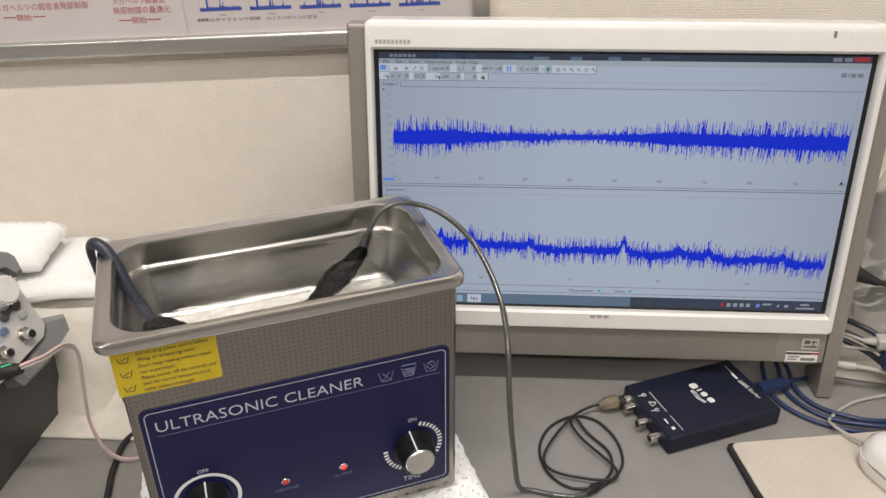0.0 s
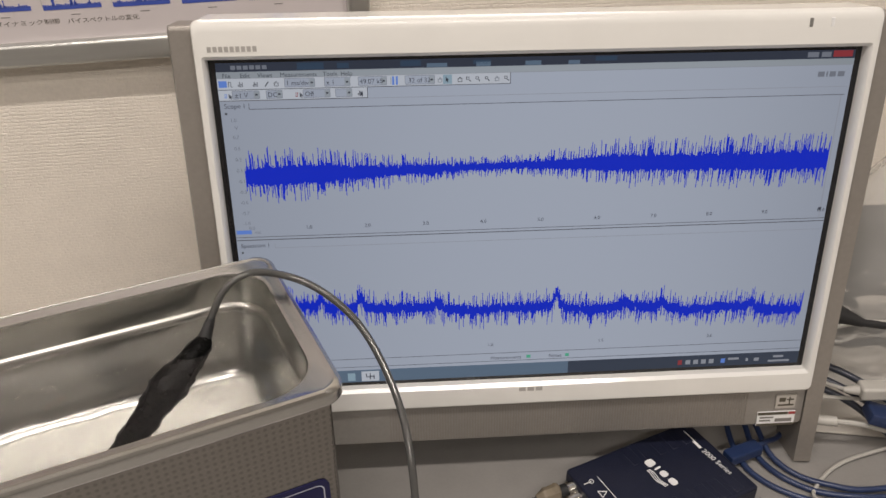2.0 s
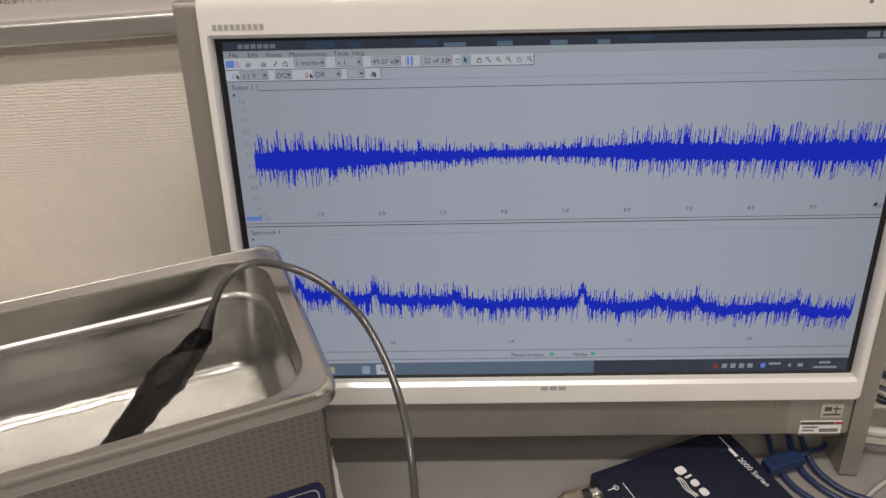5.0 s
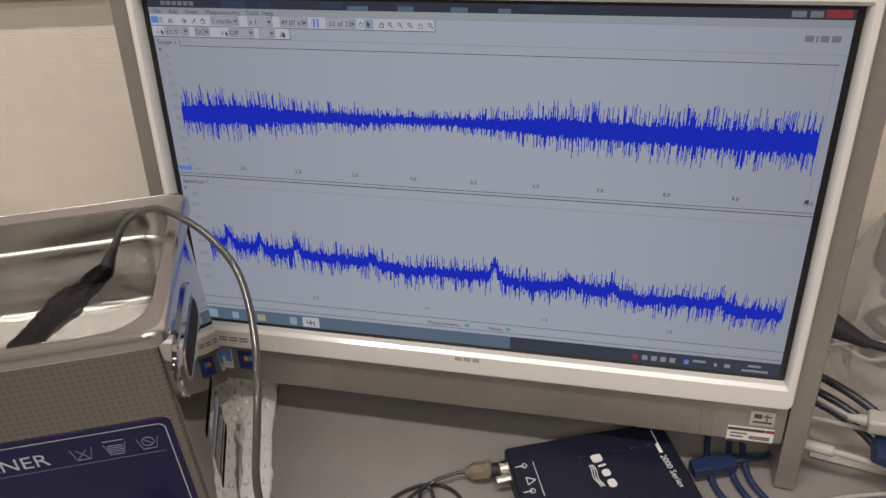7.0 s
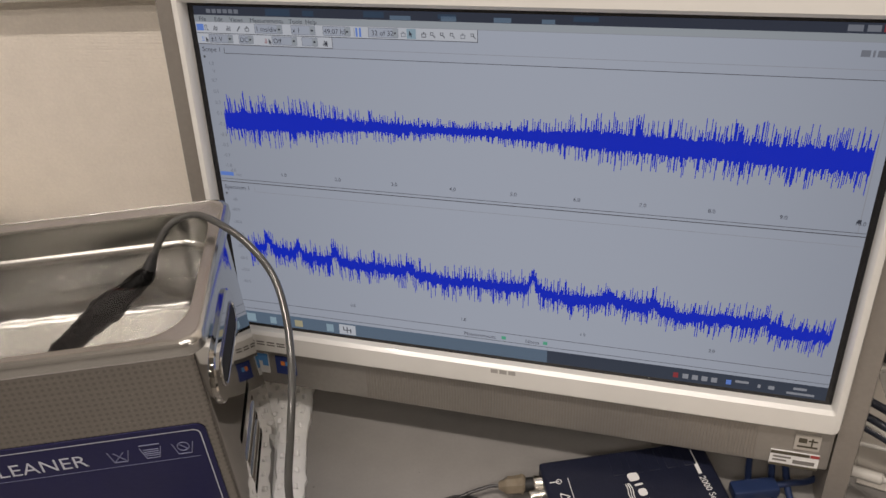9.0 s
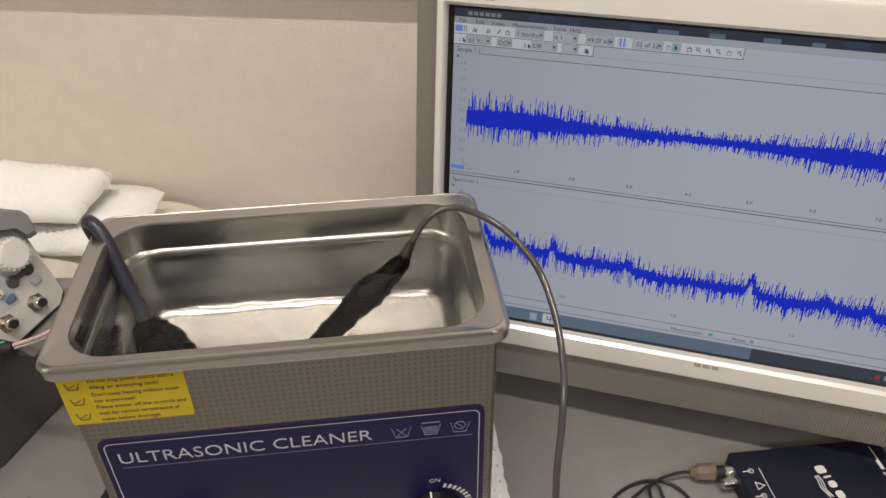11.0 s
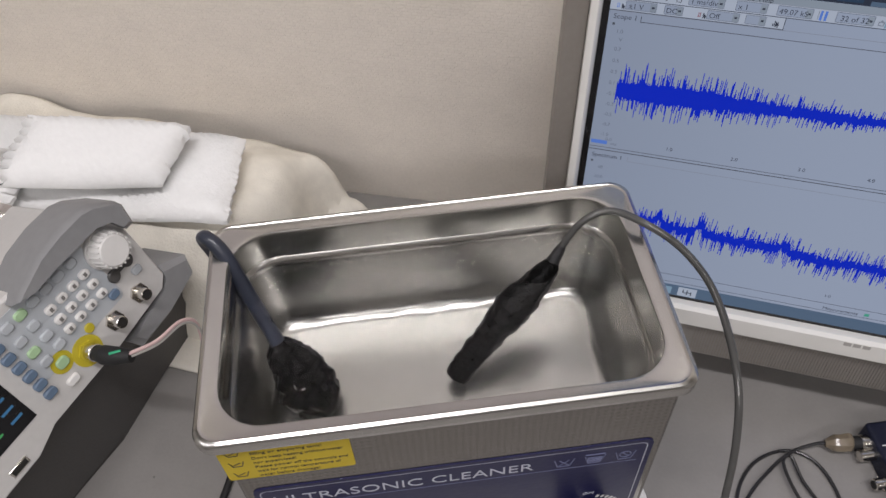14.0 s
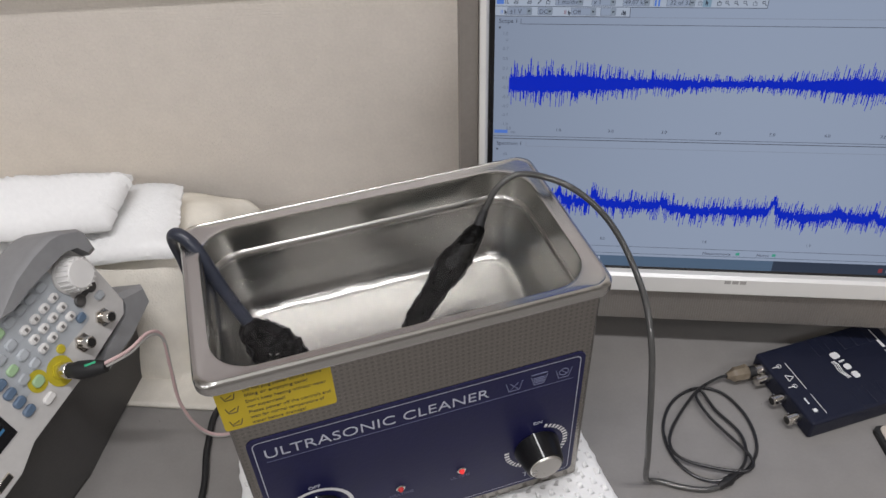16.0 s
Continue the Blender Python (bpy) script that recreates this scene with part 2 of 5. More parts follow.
PAD_TOP = mat("beige_mouse_pad", (0.58, 0.52, 0.45), 0.8, 0, 200, 0.04, 0.3, 600, stain=0.06)
SHEET = mat("cream_paper", (0.48, 0.45, 0.41), 0.6, 0, 30, 0.03, stain=0.05)
# near-black colour stands in for the shade inside openings
HOLE_SHADE = mat("dark_recess", (0.015, 0.014, 0.013), 0.8)

# screen darkens with viewing angle; that dimming is fixed into the emission
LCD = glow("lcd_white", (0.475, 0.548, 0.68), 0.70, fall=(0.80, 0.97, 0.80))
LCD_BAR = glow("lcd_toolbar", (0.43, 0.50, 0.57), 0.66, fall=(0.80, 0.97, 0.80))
LCD_FIELD = glow("lcd_field", (0.56, 0.62, 0.71), 0.74)
LCD_TITLE = glow("lcd_title", (0.035, 0.045, 0.07), 0.8)
LCD_BLOTCH = glow("lcd_blotch", (0.045, 0.085, 0.15), 0.6)
LCD_TASK = glow("lcd_taskbar", (0.11, 0.17, 0.25), 0.8)
LCD_TASK_DARK = glow("lcd_taskbar_dark", (0.04, 0.055, 0.085), 0.8)
LCD_LINE = glow("lcd_line", (0.10, 0.11, 0.13), 0.6)
LCD_PALE_LINE = glow("lcd_pale_line", (0.33, 0.36, 0.42), 0.7)
LCD_TEXT = glow("lcd_text", (0.06, 0.07, 0.10), 0.6)
LCD_TRACE = glow("lcd_trace", (0.0, 0.020, 0.55), 0.92)
LCD_BLUE = glow("lcd_blue", (0.12, 0.25, 0.72), 0.8)
LCD_RED = glow("lcd_red", (0.28, 0.04, 0.05), 0.8)
LCD_GREEN = glow("lcd_green", (0.08, 0.42, 0.28), 0.8)
LCD_ICON = glow("lcd_icon", (0.27, 0.40, 0.50), 0.8)
LCD_ICON_DIM = glow("lcd_icon_dim", (0.22, 0.25, 0.31), 0.65)
LCD_ORANGE = glow("lcd_orange", (0.40, 0.38, 0.26), 0.8)
LCD_OFF = mat("lcd_edge", (0.01, 0.01, 0.012), 0.25)


# ---- mesh helpers ----
def part(name, bm, material, parent=None, label="", smooth=True):
    """Links a bmesh as one mesh object under a thing or a part."""
    me = bpy.data.meshes.new(name)
    bmesh.ops.recalc_face_normals(bm, faces=bm.faces)
    bm.to_mesh(me)
    bm.free()
    if material:
        me.materials.append(material)
    if smooth:
        me.shade_smooth()
        me.set_sharp_from_angle(angle=radians(38))
    ob = new(name, me)
    if smooth and len(me.polygons) < 600:
        even = ob.modifiers.new("even_shading", "WEIGHTED_NORMAL")
        even.keep_sharp = True
    if parent:
        ob.parent = parent
    if label:
        ob["label"] = label
    return ob


def thing(name, m, label, category, group="", kind=""):
    ob = new(name)
    ob.empty_display_size = 0.02
    ob.matrix_world = m
    return tagged(ob, label, category, group, kind)


def box(bm, x0, x1, y0, y1, z0, z1, bevel=0.0, seg=2, m=None):
    r = bmesh.ops.create_cube(bm, size=1)
    vs = r["verts"]
    bmesh.ops.scale(bm, vec=(x1 - x0, y1 - y0, z1 - z0), verts=vs)
    bmesh.ops.translate(bm, vec=((x0 + x1) / 2, (y0 + y1) / 2, (z0 + z1) / 2), verts=vs)
    if bevel:
        edges = list({e for v in vs for e in v.link_edges})
        out = bmesh.ops.bevel(bm, geom=edges, offset=bevel, segments=seg, affect="EDGES", profile=0.5)
        vs = list({v for f in out["faces"] for v in f.verts} | {v for v in vs if v.is_valid})
    if m is not None:
        bmesh.ops.transform(bm, matrix=m, verts=vs)
    return bm


def B(*a, **k):
    return box(bmesh.new(), *a, **k)


def rounded(w, h, r, n=6):
    """Outline of a rounded rectangle, counter-clockwise, about the origin."""
    pts = []
    for cx, cy, a0 in ((w / 2 - r, h / 2 - r, 0), (-w / 2 + r, h / 2 - r, 90), (-w / 2 + r, -h / 2 + r, 180), (w / 2 - r, -h / 2 + r, 270)):
        for i in range(n + 1):
            a = radians(a0 + 90 * i / n)
            pts.append((cx + r * math.cos(a), cy + r * math.sin(a)))
    return pts


def loft(bm, rings, cap0=True, cap1=True, closed=True):
    """Skins a list of rings of 3D points."""
    vs = [[bm.verts.new(p) for p in ring] for ring in rings]
    k = len(vs[0])
    for a, b in zip(vs, vs[1:]):
        for i in range(k if closed else k - 1):
            j = (i + 1) % k
            bm.faces.new((a[i], a[j], b[j], b[i]))
    if cap0:
        bm.faces.new(vs[0][::-1])
    if cap1:
        bm.faces.new(vs[-1])
    return bm


def slab(bm, outline, t0, t1, axis="z", at=(0, 0), chamfer=0.0):
    """A flat plate with a 2D outline between two levels of an axis."""
    def p(u, v, w):
        u, v = u + at[0], v + at[1]
        return (u, v, w) if axis == "z" else (u, w, v) if axis == "y" else (w, u, v)
    rings = [[p(u, v, t0) for u, v in outline]]
    if chamfer:
        cx = sum(u for u, v in outline) / len(outline)
        cy = sum(v for u, v in outline) / len(outline)
        ex = max(abs(u - cx) for u, v in outline)
        ey = max(abs(v - cy) for u, v in outline)
        s = 1 if t1 > t0 else -1
        rings.append([p(u, v, t1 - s * chamfer) for u, v in outline])
        rings.append([p(cx + (u - cx) * (1 - chamfer / ex), cy + (v - cy) * (1 - chamfer / ey), t1) for u, v in outline])
    else:
        rings.append([p(u, v, t1) for u, v in outline])
    return loft(bm, rings)


def disc(r, n=24):
    return [(r * math.cos(2 * math.pi * i / n), r * math.sin(2 * math.pi * i / n)) for i in range(n)]


def smooth_line(pts, steps=8):
    """Catmull-Rom through the points."""
    P = [Vector(p) for p in pts]
    P = [P[0] * 2 - P[1]] + P + [P[-1] * 2 - P[-2]]
    out = []
    for a, b, c, d in zip(P, P[1:], P[2:], P[3:]):
        for i in range(steps):
            t = i / steps
            out.append(0.5 * ((2 * b) + (c - a) * t + (2 * a - 5 * b + 4 * c - d) * t * t + (3 * b - a - 3 * c + d) * t ** 3))
    return out + [P[-2]]


def tube(bm, pts, radius, n=10, steps=8, lumps=None):
    """A round cable swept along a smooth line; radius may be a list, one value a point."""
    line = smooth_line(pts, steps)
    rad = radius if isinstance(radius, (list, tuple)) else [radius] * len(pts)
    rings = []
    side = None
    for i, p in enumerate(line):
        d = (line[min(i + 1, len(line) - 1)] - line[max(i - 1, 0)]).normalized()
        if side is None:
            side = d.orthogonal().normalized()
        side = (side - d * side.dot(d)).normalized()
        up = d.cross(side)
        u = i / steps
        k = min(int(u), len(rad) - 2)
        r = rad[k] * (1 - u + k) + rad[k + 1] * (u - k)
        ring = []
        for j in range(n):
            a = 2 * math.pi * j / n
            q = r
            if lumps:
                w = p * 130 + (side * math.cos(a) + up * math.sin(a)) * 2.4
                q = r * (1 + lumps * (noise.noise(w) + 0.45 * noise.noise(w * 2.7)))
            ring.append(p + (side * math.cos(a) + up * math.sin(a)) * q)
        rings.append(ring)
    return loft(bm, rings)


def Tb(*a, **k):
    return tube(bmesh.new(), *a, **k)


def rod(bm, p0, p1, r0, r1=None, n=20, bevel=0.0):
    """A straight round rod between two points."""
    p0, p1 = Vector(p0), Vector(p1)
    d = (p1 - p0).normalized()
    s = d.orthogonal().normalized()
    u = d.cross(s)
    r1 = r0 if r1 is None else r1
    stops = [(p0, r0), (p1, r1)]
    if bevel:
        stops = [(p0, r0 - bevel), (p0 + d * bevel, r0), (p1 - d * bevel, r1), (p1, r1 - bevel)]
    return loft(bm, [[p + (s * math.cos(2 * math.pi * i / n) + u * math.sin(2 * math.pi * i / n)) * r for i in range(n)] for p, r in stops])


def R(*a, **k):
    return rod(bmesh.new(), *a, **k)


def lettering(name, body, size, material, parent, m, width=None, depth=0.0001, label="", thin=0.0):
    """Raised lettering as a mesh, its lower left corner at the pose m, reading along x, upright along y."""
    cu = bpy.data.curves.new(name, "FONT")
    cu.body, cu.size, cu.extrude, cu.resolution_u, cu.offset = body, size, depth, 3, thin
    tmp = new("tmp", cu)
    me = bpy.data.meshes.new_from_object(tmp.evaluated_get(bpy.context.evaluated_depsgraph_get()))
    bpy.data.objects.remove(tmp)
    bpy.data.curves.remove(cu)
    if width:
        xs = [v.co.x for v in me.vertices]
        k = width / (max(xs) - min(xs))
        for v in me.vertices:
            v.co.x = (v.co.x - min(xs)) * k
    me.transform(m)
    me.materials.clear()
    me.materials.append(material)
    me.name = name
    ob = new(name, me)
    ob.parent = parent
    if label:
        ob["label"] = label
    return ob


FRONT = pose(0, 0, 0, 90)      # turns lettering so that it stands upright and faces -y


def front_rects(bm, rects, y, thick=0.0002):
    """Thin raised marks on a plane that faces -y: (x0, x1, z0, z1) each."""
    for x0, x1, z0, z1 in rects:
        vs = [bm.verts.new((x, yy, z)) for yy in (y, y - thick) for x, z in ((x0, z0), (x1, z0), (x1, z1), (x0, z1))]
        for f in ((7, 6, 5, 4), (0, 1, 5, 4), (1, 2, 6, 5), (2, 3, 7, 6), (3, 0, 4, 7)):
            bm.faces.new([vs[i] for i in f])
    return bm


def rects_part(name, rects, y, material, parent, label="", thick=0.0002):
    return part(name, front_rects(bmesh.new(), rects, y, thick), material, parent, label, smooth=False)


def carve(ob, cutters):
    """Cuts solids out of a mesh for good."""
    for c in cutters:
        mod = ob.modifiers.new("cut", "BOOLEAN")
        mod.operation, mod.solver, mod.object = "DIFFERENCE", "EXACT", c
    bpy.context.view_layer.update()
    me = bpy.data.meshes.new_from_object(ob.evaluated_get(bpy.context.evaluated_depsgraph_get()))
    ob.modifiers.clear()
    old, ob.data = ob.data, me
    me.name = ob.name
    bpy.data.meshes.remove(old)
    for c in cutters:
        d = c.data
        bpy.data.objects.remove(c)
        bpy.data.meshes.remove(d)
    me.shade_smooth()
    me.set_sharp_from_angle(angle=radians(38))


# ---- room ----
def room():
    x0, x1, y0, h = -2.0, 2.2, -3.4, 2.45
    for name, b, m in (
        ("wall_north", (x0 - 0.1, x1 + 0.1, 0, 0.1, 0, h), WALLPAPER),
        ("wall_south", (x0 - 0.1, x1 + 0.1, y0 - 0.1, y0, 0, h), PAINT),
        ("wall_west", (x0 - 0.1, x0, y0, 0, 0, h), PAINT),
        ("wall_east", (x1, x1 + 0.1, y0, 0, 0, h), PAINT),
    ):
        ob = tagged(part(name, B(*b), m), "cream textured wallpaper on the wall" if name == "wall_north" else "plain off-white painted wall", "wall", kind="structure")
        ob.matrix_world = ROOM
    ob = tagged(part("floor", B(x0, x1, y0, 0, -0.1, 0), CARPET), "dark grey floor of the room", "floor", kind="structure")
    ob.matrix_world = ROOM
    ob = tagged(part("ceiling", B(x0, x1, y0, 0, h, h + 0.1), PAINT), "white painted ceiling", "ceiling", kind="structure")
    ob.matrix_world = ROOM
    for x, y, power in LAMPS:
        lamp = thing("ceiling_light", ROOM @ pose(x, y, h), "white fluorescent ceiling light, assumed out of view", "ceiling light", "ceiling lights")
        part("housing", B(-0.62, 0.62, -0.05, 0.05, -0.045, 0, 0.006), PAINT, lamp)


room()


def desk():
    d = thing("desk", ROOM @ pose(0, 0, T), "pale grey laminate desk against the wall", "desk")
    part("desktop", B(-1.3, 1.5, -0.85, -0.003, -0.028, 0, 0.003), DESKTOP, d)
    for x in (-1.25, 1.41):
        for y in (-0.80, -0.09):
            part("leg", B(x, x + 0.04, y, y + 0.04, -T, -0.029, 0.004), DESK_EDGE, d)
    part("rail", B(-1.21, 1.41, -0.06, -0.04, -0.10, -0.029, 0.003), DESK_EDGE, d)
    # small specks of dirt
    rng = random.Random(2)
    s = bmesh.new()
    for i in range(60):
        x, y, r = rng.uniform(-0.3, 0.5), rng.uniform(-0.45, -0.05), rng.uniform(0.0003, 0.0011)
        bmesh.ops.create_icosphere(s, subdivisions=1, radius=r, matrix=Matrix.Translation((x, y, 0.0002)))
    tagged(part("crumbs", s, GREY_PRINT, d), kind="stuff")


desk()


# ---- notice board on the wall ----
BOARD = ROOM @ pose(0, 0, 1.048, 0, -1.6, 0) @ pose(0, 0, -1.048)
BOARD_Y = -0.016


def notice_board():
    x0, x1, z0, z1, y = -0.95, 0.150, 1.047, 1.60, BOARD_Y
    b = thing("notice_board", BOARD, "aluminium-framed notice board with printed posters on the wall", "notice board")
    part("panel", B(x0 + 0.01, x1 - 0.01, y + 0.004, -0.001, z0 + 0.012, z1 - 0.01), PAPER, b, "pale pinkish board face")
    w = 0.019
    part("frame_rail", B(x0, x1, y - 0.004, -0.001, z0, z0 + w, 0.004, 3), ALU, b)
    part("frame_rail", B(x0, x1, y - 0.004, -0.001, z1 - w, z1, 0.004, 3), ALU, b)
    part("frame_rail", B(x0, x0 + w, y - 0.004, -0.001, z0 + w, z1 - w, 0.004, 3), ALU, b)
    part("frame_rail", B(x1 - w, x1, y - 0.004, -0.001, z0 + w, z1 - w, 0.004, 3), ALU, b)


notice_board()

# ---- posters on the board ----
def poster_text(name, body, x, z, high, width, material, parent, y):
    """One printed line of a poster, its lower left corner at x, z."""
    return lettering(name, body, high, material, parent, pose(x, y - 0.0001, z) @ FRONT, width, depth=0.00005)


def chart_poster():
    p = thing("chart_poster", BOARD @ pose(0.05, 0, 0), "printed sheet with a row of blue spectrum charts and red arrows", "poster")
    y = BOARD_Y + 0.003
    part("sheet", B(-0.2165, 0.078, y, y + 0.0008, 1.066, 1.40), PAPER, p)
    rng = random.Random(4)
    spikes = (((3, 1.0), (8, 0.32), (9, 0.2), (13, 0.1)), ((3, 0.9), (8, 0.55), (9, 0.25), (13, 0.2)), ((2, 0.15), (7, 1.0), (8, 0.8), (9, 0.3), (13, 0.15)), ((2, 0.2), (7, 1.0), (12, 0.25)), ((3, 0.3), (5, 0.4), (7, 0.5), (8, 1.0), (9, 0.8), (12, 1.0)))
    for i, row in enumerate(spikes):
        x, z, w = -0.2012 + i * 0.0515, 1.0895 - 0.0007 * i, 0.0428
        bm = front_rects(bmesh.new(), [(x, x + w, z, z + 0.0030)], y, 0.0003)
        for j in range(26):
            u = j / 26
            front_rects(bm, [(x + w * u, x + w * u + 0.0012, z + 0.0026, z + 0.0033 + 0.0011 * rng.random())], y, 0.0003)
        for j, h in row:
            a = x + w * j / 16
            front_rects(bm, [(a - 0.0010, a + 0.0010, z + 0.0026, z + 0.0026 + 0.010 * h), (a - 0.0004, a + 0.0004, z + 0.0026, z + 0.0026 + 0.030 * h)], y, 0.0003)
        part("chart", bm, BLUE_PRINT, p, smooth=False)
        rects_part("axis", [(x - 0.0005, x - 0.0002, z + 0.003, z + 0.034)], y, MARK, p)
        rects_part("caption", [(x + 0.019, x + 0.026, z - 0.0045, z - 0.0039)], y, GREY_PRINT, p)
        if i < 4:
            a, c = x + 0.0385, z + 0.0128
            bm = front_rects(bmesh.new(), [(a, a + 0.0080, c - 0.0011, c + 0.0011)], y - 0.0003, 0.0003)
            bm.faces.new([bm.verts.new(q) for q in ((a + 0.0075, y - 0.0006, c - 0.0024), (a + 0.0122, y - 0.0006, c), (a + 0.0075, y - 0.0006, c + 0.0024))])
            part("arrow", bm, RED_PRINT, p, smooth=False)
    for k in range(3):
        rects_part("caption_bar", [(-0.2058 + 0.0040 * k, -0.2024 + 0.0040 * k, 1.0794, 1.0824)], y, GREY_PRINT, p)
    poster_text("caption_text", "のダイナミック制御", -0.1934, 1.0787, 0.0044, 0.0530, INK, p, y)
    poster_text("caption_text", "バイスペクトルの変化", -0.1345, 1.0781, 0.0044, 0.0535, INK, p, y)
    poster_text("heading_text", "ダイナミック", -0.2065, 1.1160, 0.0066, 0.0400, INK, p, y)
    for k in range(5):
        rects_part("heading_bar", [(-0.164 + 0.0072 * k, -0.158 + 0.0072 * k, 1.1165, 1.1215)], y, GREY_PRINT, p)


def notice_poster():
    p = thing("notice_poster", BOARD @ pose(0.05, 0, 0), "printed notice with rows of red and dark lettering", "poster")
    y = BOARD_Y + 0.003
    part("sheet", B(-0.80, -0.2185, y, y + 0.0008, 1.064, 1.40), PAPER, p)
    poster_text("date_text", "2022年4月", -0.2840, 1.1110, 0.0115, 0.0550, INK, p, y)
    poster_text("red_text", "メガヘルツ超音波", -0.2890, 1.1003, 0.0075, 0.0535, RED_PRINT, p, y)
    poster_text("red_text", "発振制御の最適化", -0.2905, 1.0905, 0.0080, 0.0590, RED_PRINT, p, y)
    poster_text("red_text", "開始", -0.2728, 1.0805, 0.0078, 0.0150, RED_PRINT, p, y)
    poster_text("red_text", "メガヘルツの超音波発振制御", -0.4085, 1.0980, 0.0078, 0.0940, RED_PRINT, p, y)
    poster_text("red_text", "開始", -0.3895, 1.0878, 0.0074, 0.0145, RED_PRINT, p, y)
    for m, z in ((-0.2650, 1.0836), (-0.3820, 1.0910)):
        for a, b in ((-0.0215, -0.0085), (0.0085, 0.0215)):
            rects_part("rule", [(m + a, m + b, z - 0.0005, z + 0.0005)], y, RED_PRINT, p)
    # corner of a small green photograph and a brown band above the lettering
    rects_part("photo", [(-0.2270, -0.2205, 1.1120, 1.1600)], y, GREEN_PHOTO, p, "dark green printed picture")
    rects_part("band", [(-0.3050, -0.2290, 1.1240, 1.1330)], y, RED_PRINT, p)


chart_poster()
notice_poster()


# ---- all-in-one computer ----
def computer():
    m = thing("all_in_one_computer", pose(0.2195, 0.685, 0.947, -7.8), "white and silver all-in-one computer with a lit waveform screen", "computer")
    sx, sz = 0.2255, 0.1285
    ox, oz0, oz1 = 0.2345, -0.1500, 0.1560
    # white bezel, one ring round the screen with a soft outer edge
    def ring(w0, w1, z0, z1, y, r):
        cx, cz = (w0 + w1) / 2, (z0 + z1) / 2
        return [(u + cx, y, v + cz) for u, v in rounded(w1 - w0, z1 - z0, r, 5)]
    bm = bmesh.new()
    loft(bm, [
        ring(-ox, ox, oz0, oz1, 0.030, 0.006),
        ring(-ox, ox, oz0, oz1, -0.005, 0.006),
        ring(-ox + 0.001, ox - 0.001, oz0 + 0.001, oz1 - 0.003, -0.0070, 0.005),
        ring(-ox + 0.003, ox - 0.003, oz0 + 0.0025, oz1 - 0.008, -0.0078, 0.005),
        ring(-sx - 0.0035, sx + 0.0035, -sz - 0.004, sz + 0.004, -0.0078, 0.002),
        ring(-sx - 0.0015, sx + 0.0015, -sz - 0.0015, sz + 0.0015, -0.005, 0.001),
        ring(-sx - 0.0015, sx + 0.0015, -sz - 0.0015, sz + 0.0015, 0.004, 0.001),
    ], cap1=False)
    part("bezel", bm, WHITE_GLOSS, m, "glossy white plastic bezel")
    part("casing", B(-0.226, 0.226, 0.031, 0.075, -0.17, 0.148, 0.012, 3), SILVER, m)
    # silver posts on both sides, reaching down to the desk as feet
    for s in (-1, 1):
        out = [(-0.0005, 0.0), (-0.002, 0.014), (0.004, 0.0165), (0.034, 0.0165), (0.034, 0.0)]
        bm = bmesh.new()
        rings = []
        for z, k in ((-0.2265, 0), (-0.225, 0), (0.148, 0), (0.1515, 0.002)):
            rings.append([(s * (ox + 0.0008 + b * 1.0), a + k, z) for a, b in out])
        loft(bm, rings)
        part("side_post", bm, SILVER, m, "satin silver side post")
    # speaker bar below the screen
    part("speaker_bar", B(-ox, ox, -0.0015, 0.034, -0.1865, oz0 - 0.0006, 0.003, 2), SILVER_BAR, m, "silver speaker bar")
    bm = bmesh.new()
    for i in range(134):
        x = -0.116 + i * 0.00225
        box(bm, x, x + 0.0010, -0.0022, -0.0013, -0.1835, -0.1530)
    part("speaker_grille", bm, SILVER, m, "fine vertical ribs", smooth=False)
    part("support_foot", B(-0.09, 0.09, 0.070, 0.12, -0.215, -0.15, 0.006), SILVER, m)
    # marks and stickers
    rects_part("maker_mark", [(-0.0110 + i * 0.0068, -0.0110 + i * 0.0068 + 0.0054, -0.1367, -0.1333) for i in range(3)], -0.0079, MARK, m, "small grey maker's mark")
    rects_part("model_mark", [(-0.2245 + i * 0.0037, -0.2245 + i * 0.0037 + 0.0026, 0.1355, 0.1390) for i in range(9)], -0.0079, MARK, m, "small grey model mark")
    k = part("approval_sticker", B(0.2085, 0.2255, -0.0028, -0.0016, -0.1690, -0.1560), SHEET, m, "pale sticker with a dark emblem")
    rects_part("emblem", [(0.2110, 0.2165, -0.1625, -0.1585), (0.2175, 0.2235, -0.1610, -0.1598), (0.2195, 0.2205, -0.1650, -0.1580), (0.2105, 0.2240, -0.1665, -0.1650)], -0.0029, INK, k)
    k = part("spec_sticker", B(0.1945, 0.2270, -0.0028, -0.0016, -0.1860, -0.1725), WHITE_PRINT, m, "white sticker with dark bands")
    rects_part("band", [(0.1946, 0.2205, -0.1752, -0.1726), (0.1946, 0.2269, -0.1859, -0.1838)], -0.0029, INK, k)
    rects_part("band", [(0.2210, 0.2269, -0.1752, -0.1726)], -0.0029, RED_PRINT, k)
    rects_part("lines", [(0.1965, 0.2085, -0.1785, -0.1770), (0.1965, 0.2060, -0.1815, -0.1800), (0.2100, 0.2245, -0.1822, -0.1790)], -0.0029, GREY_PRINT, k)
    k = part("chip_sticker", B(-0.2205, -0.2035, -0.0028, -0.0016, -0.1740, -0.1545), WHITE_PRINT, m, "blue and white sticker")
    rects_part("swoosh", [(-0.2203, -0.2130, -0.1600, -0.1546), (-0.2130, -0.2037, -0.1620, -0.1546), (-0.2090, -0.2037, -0.1665, -0.1620)], -0.0029, SKY_PRINT, k)
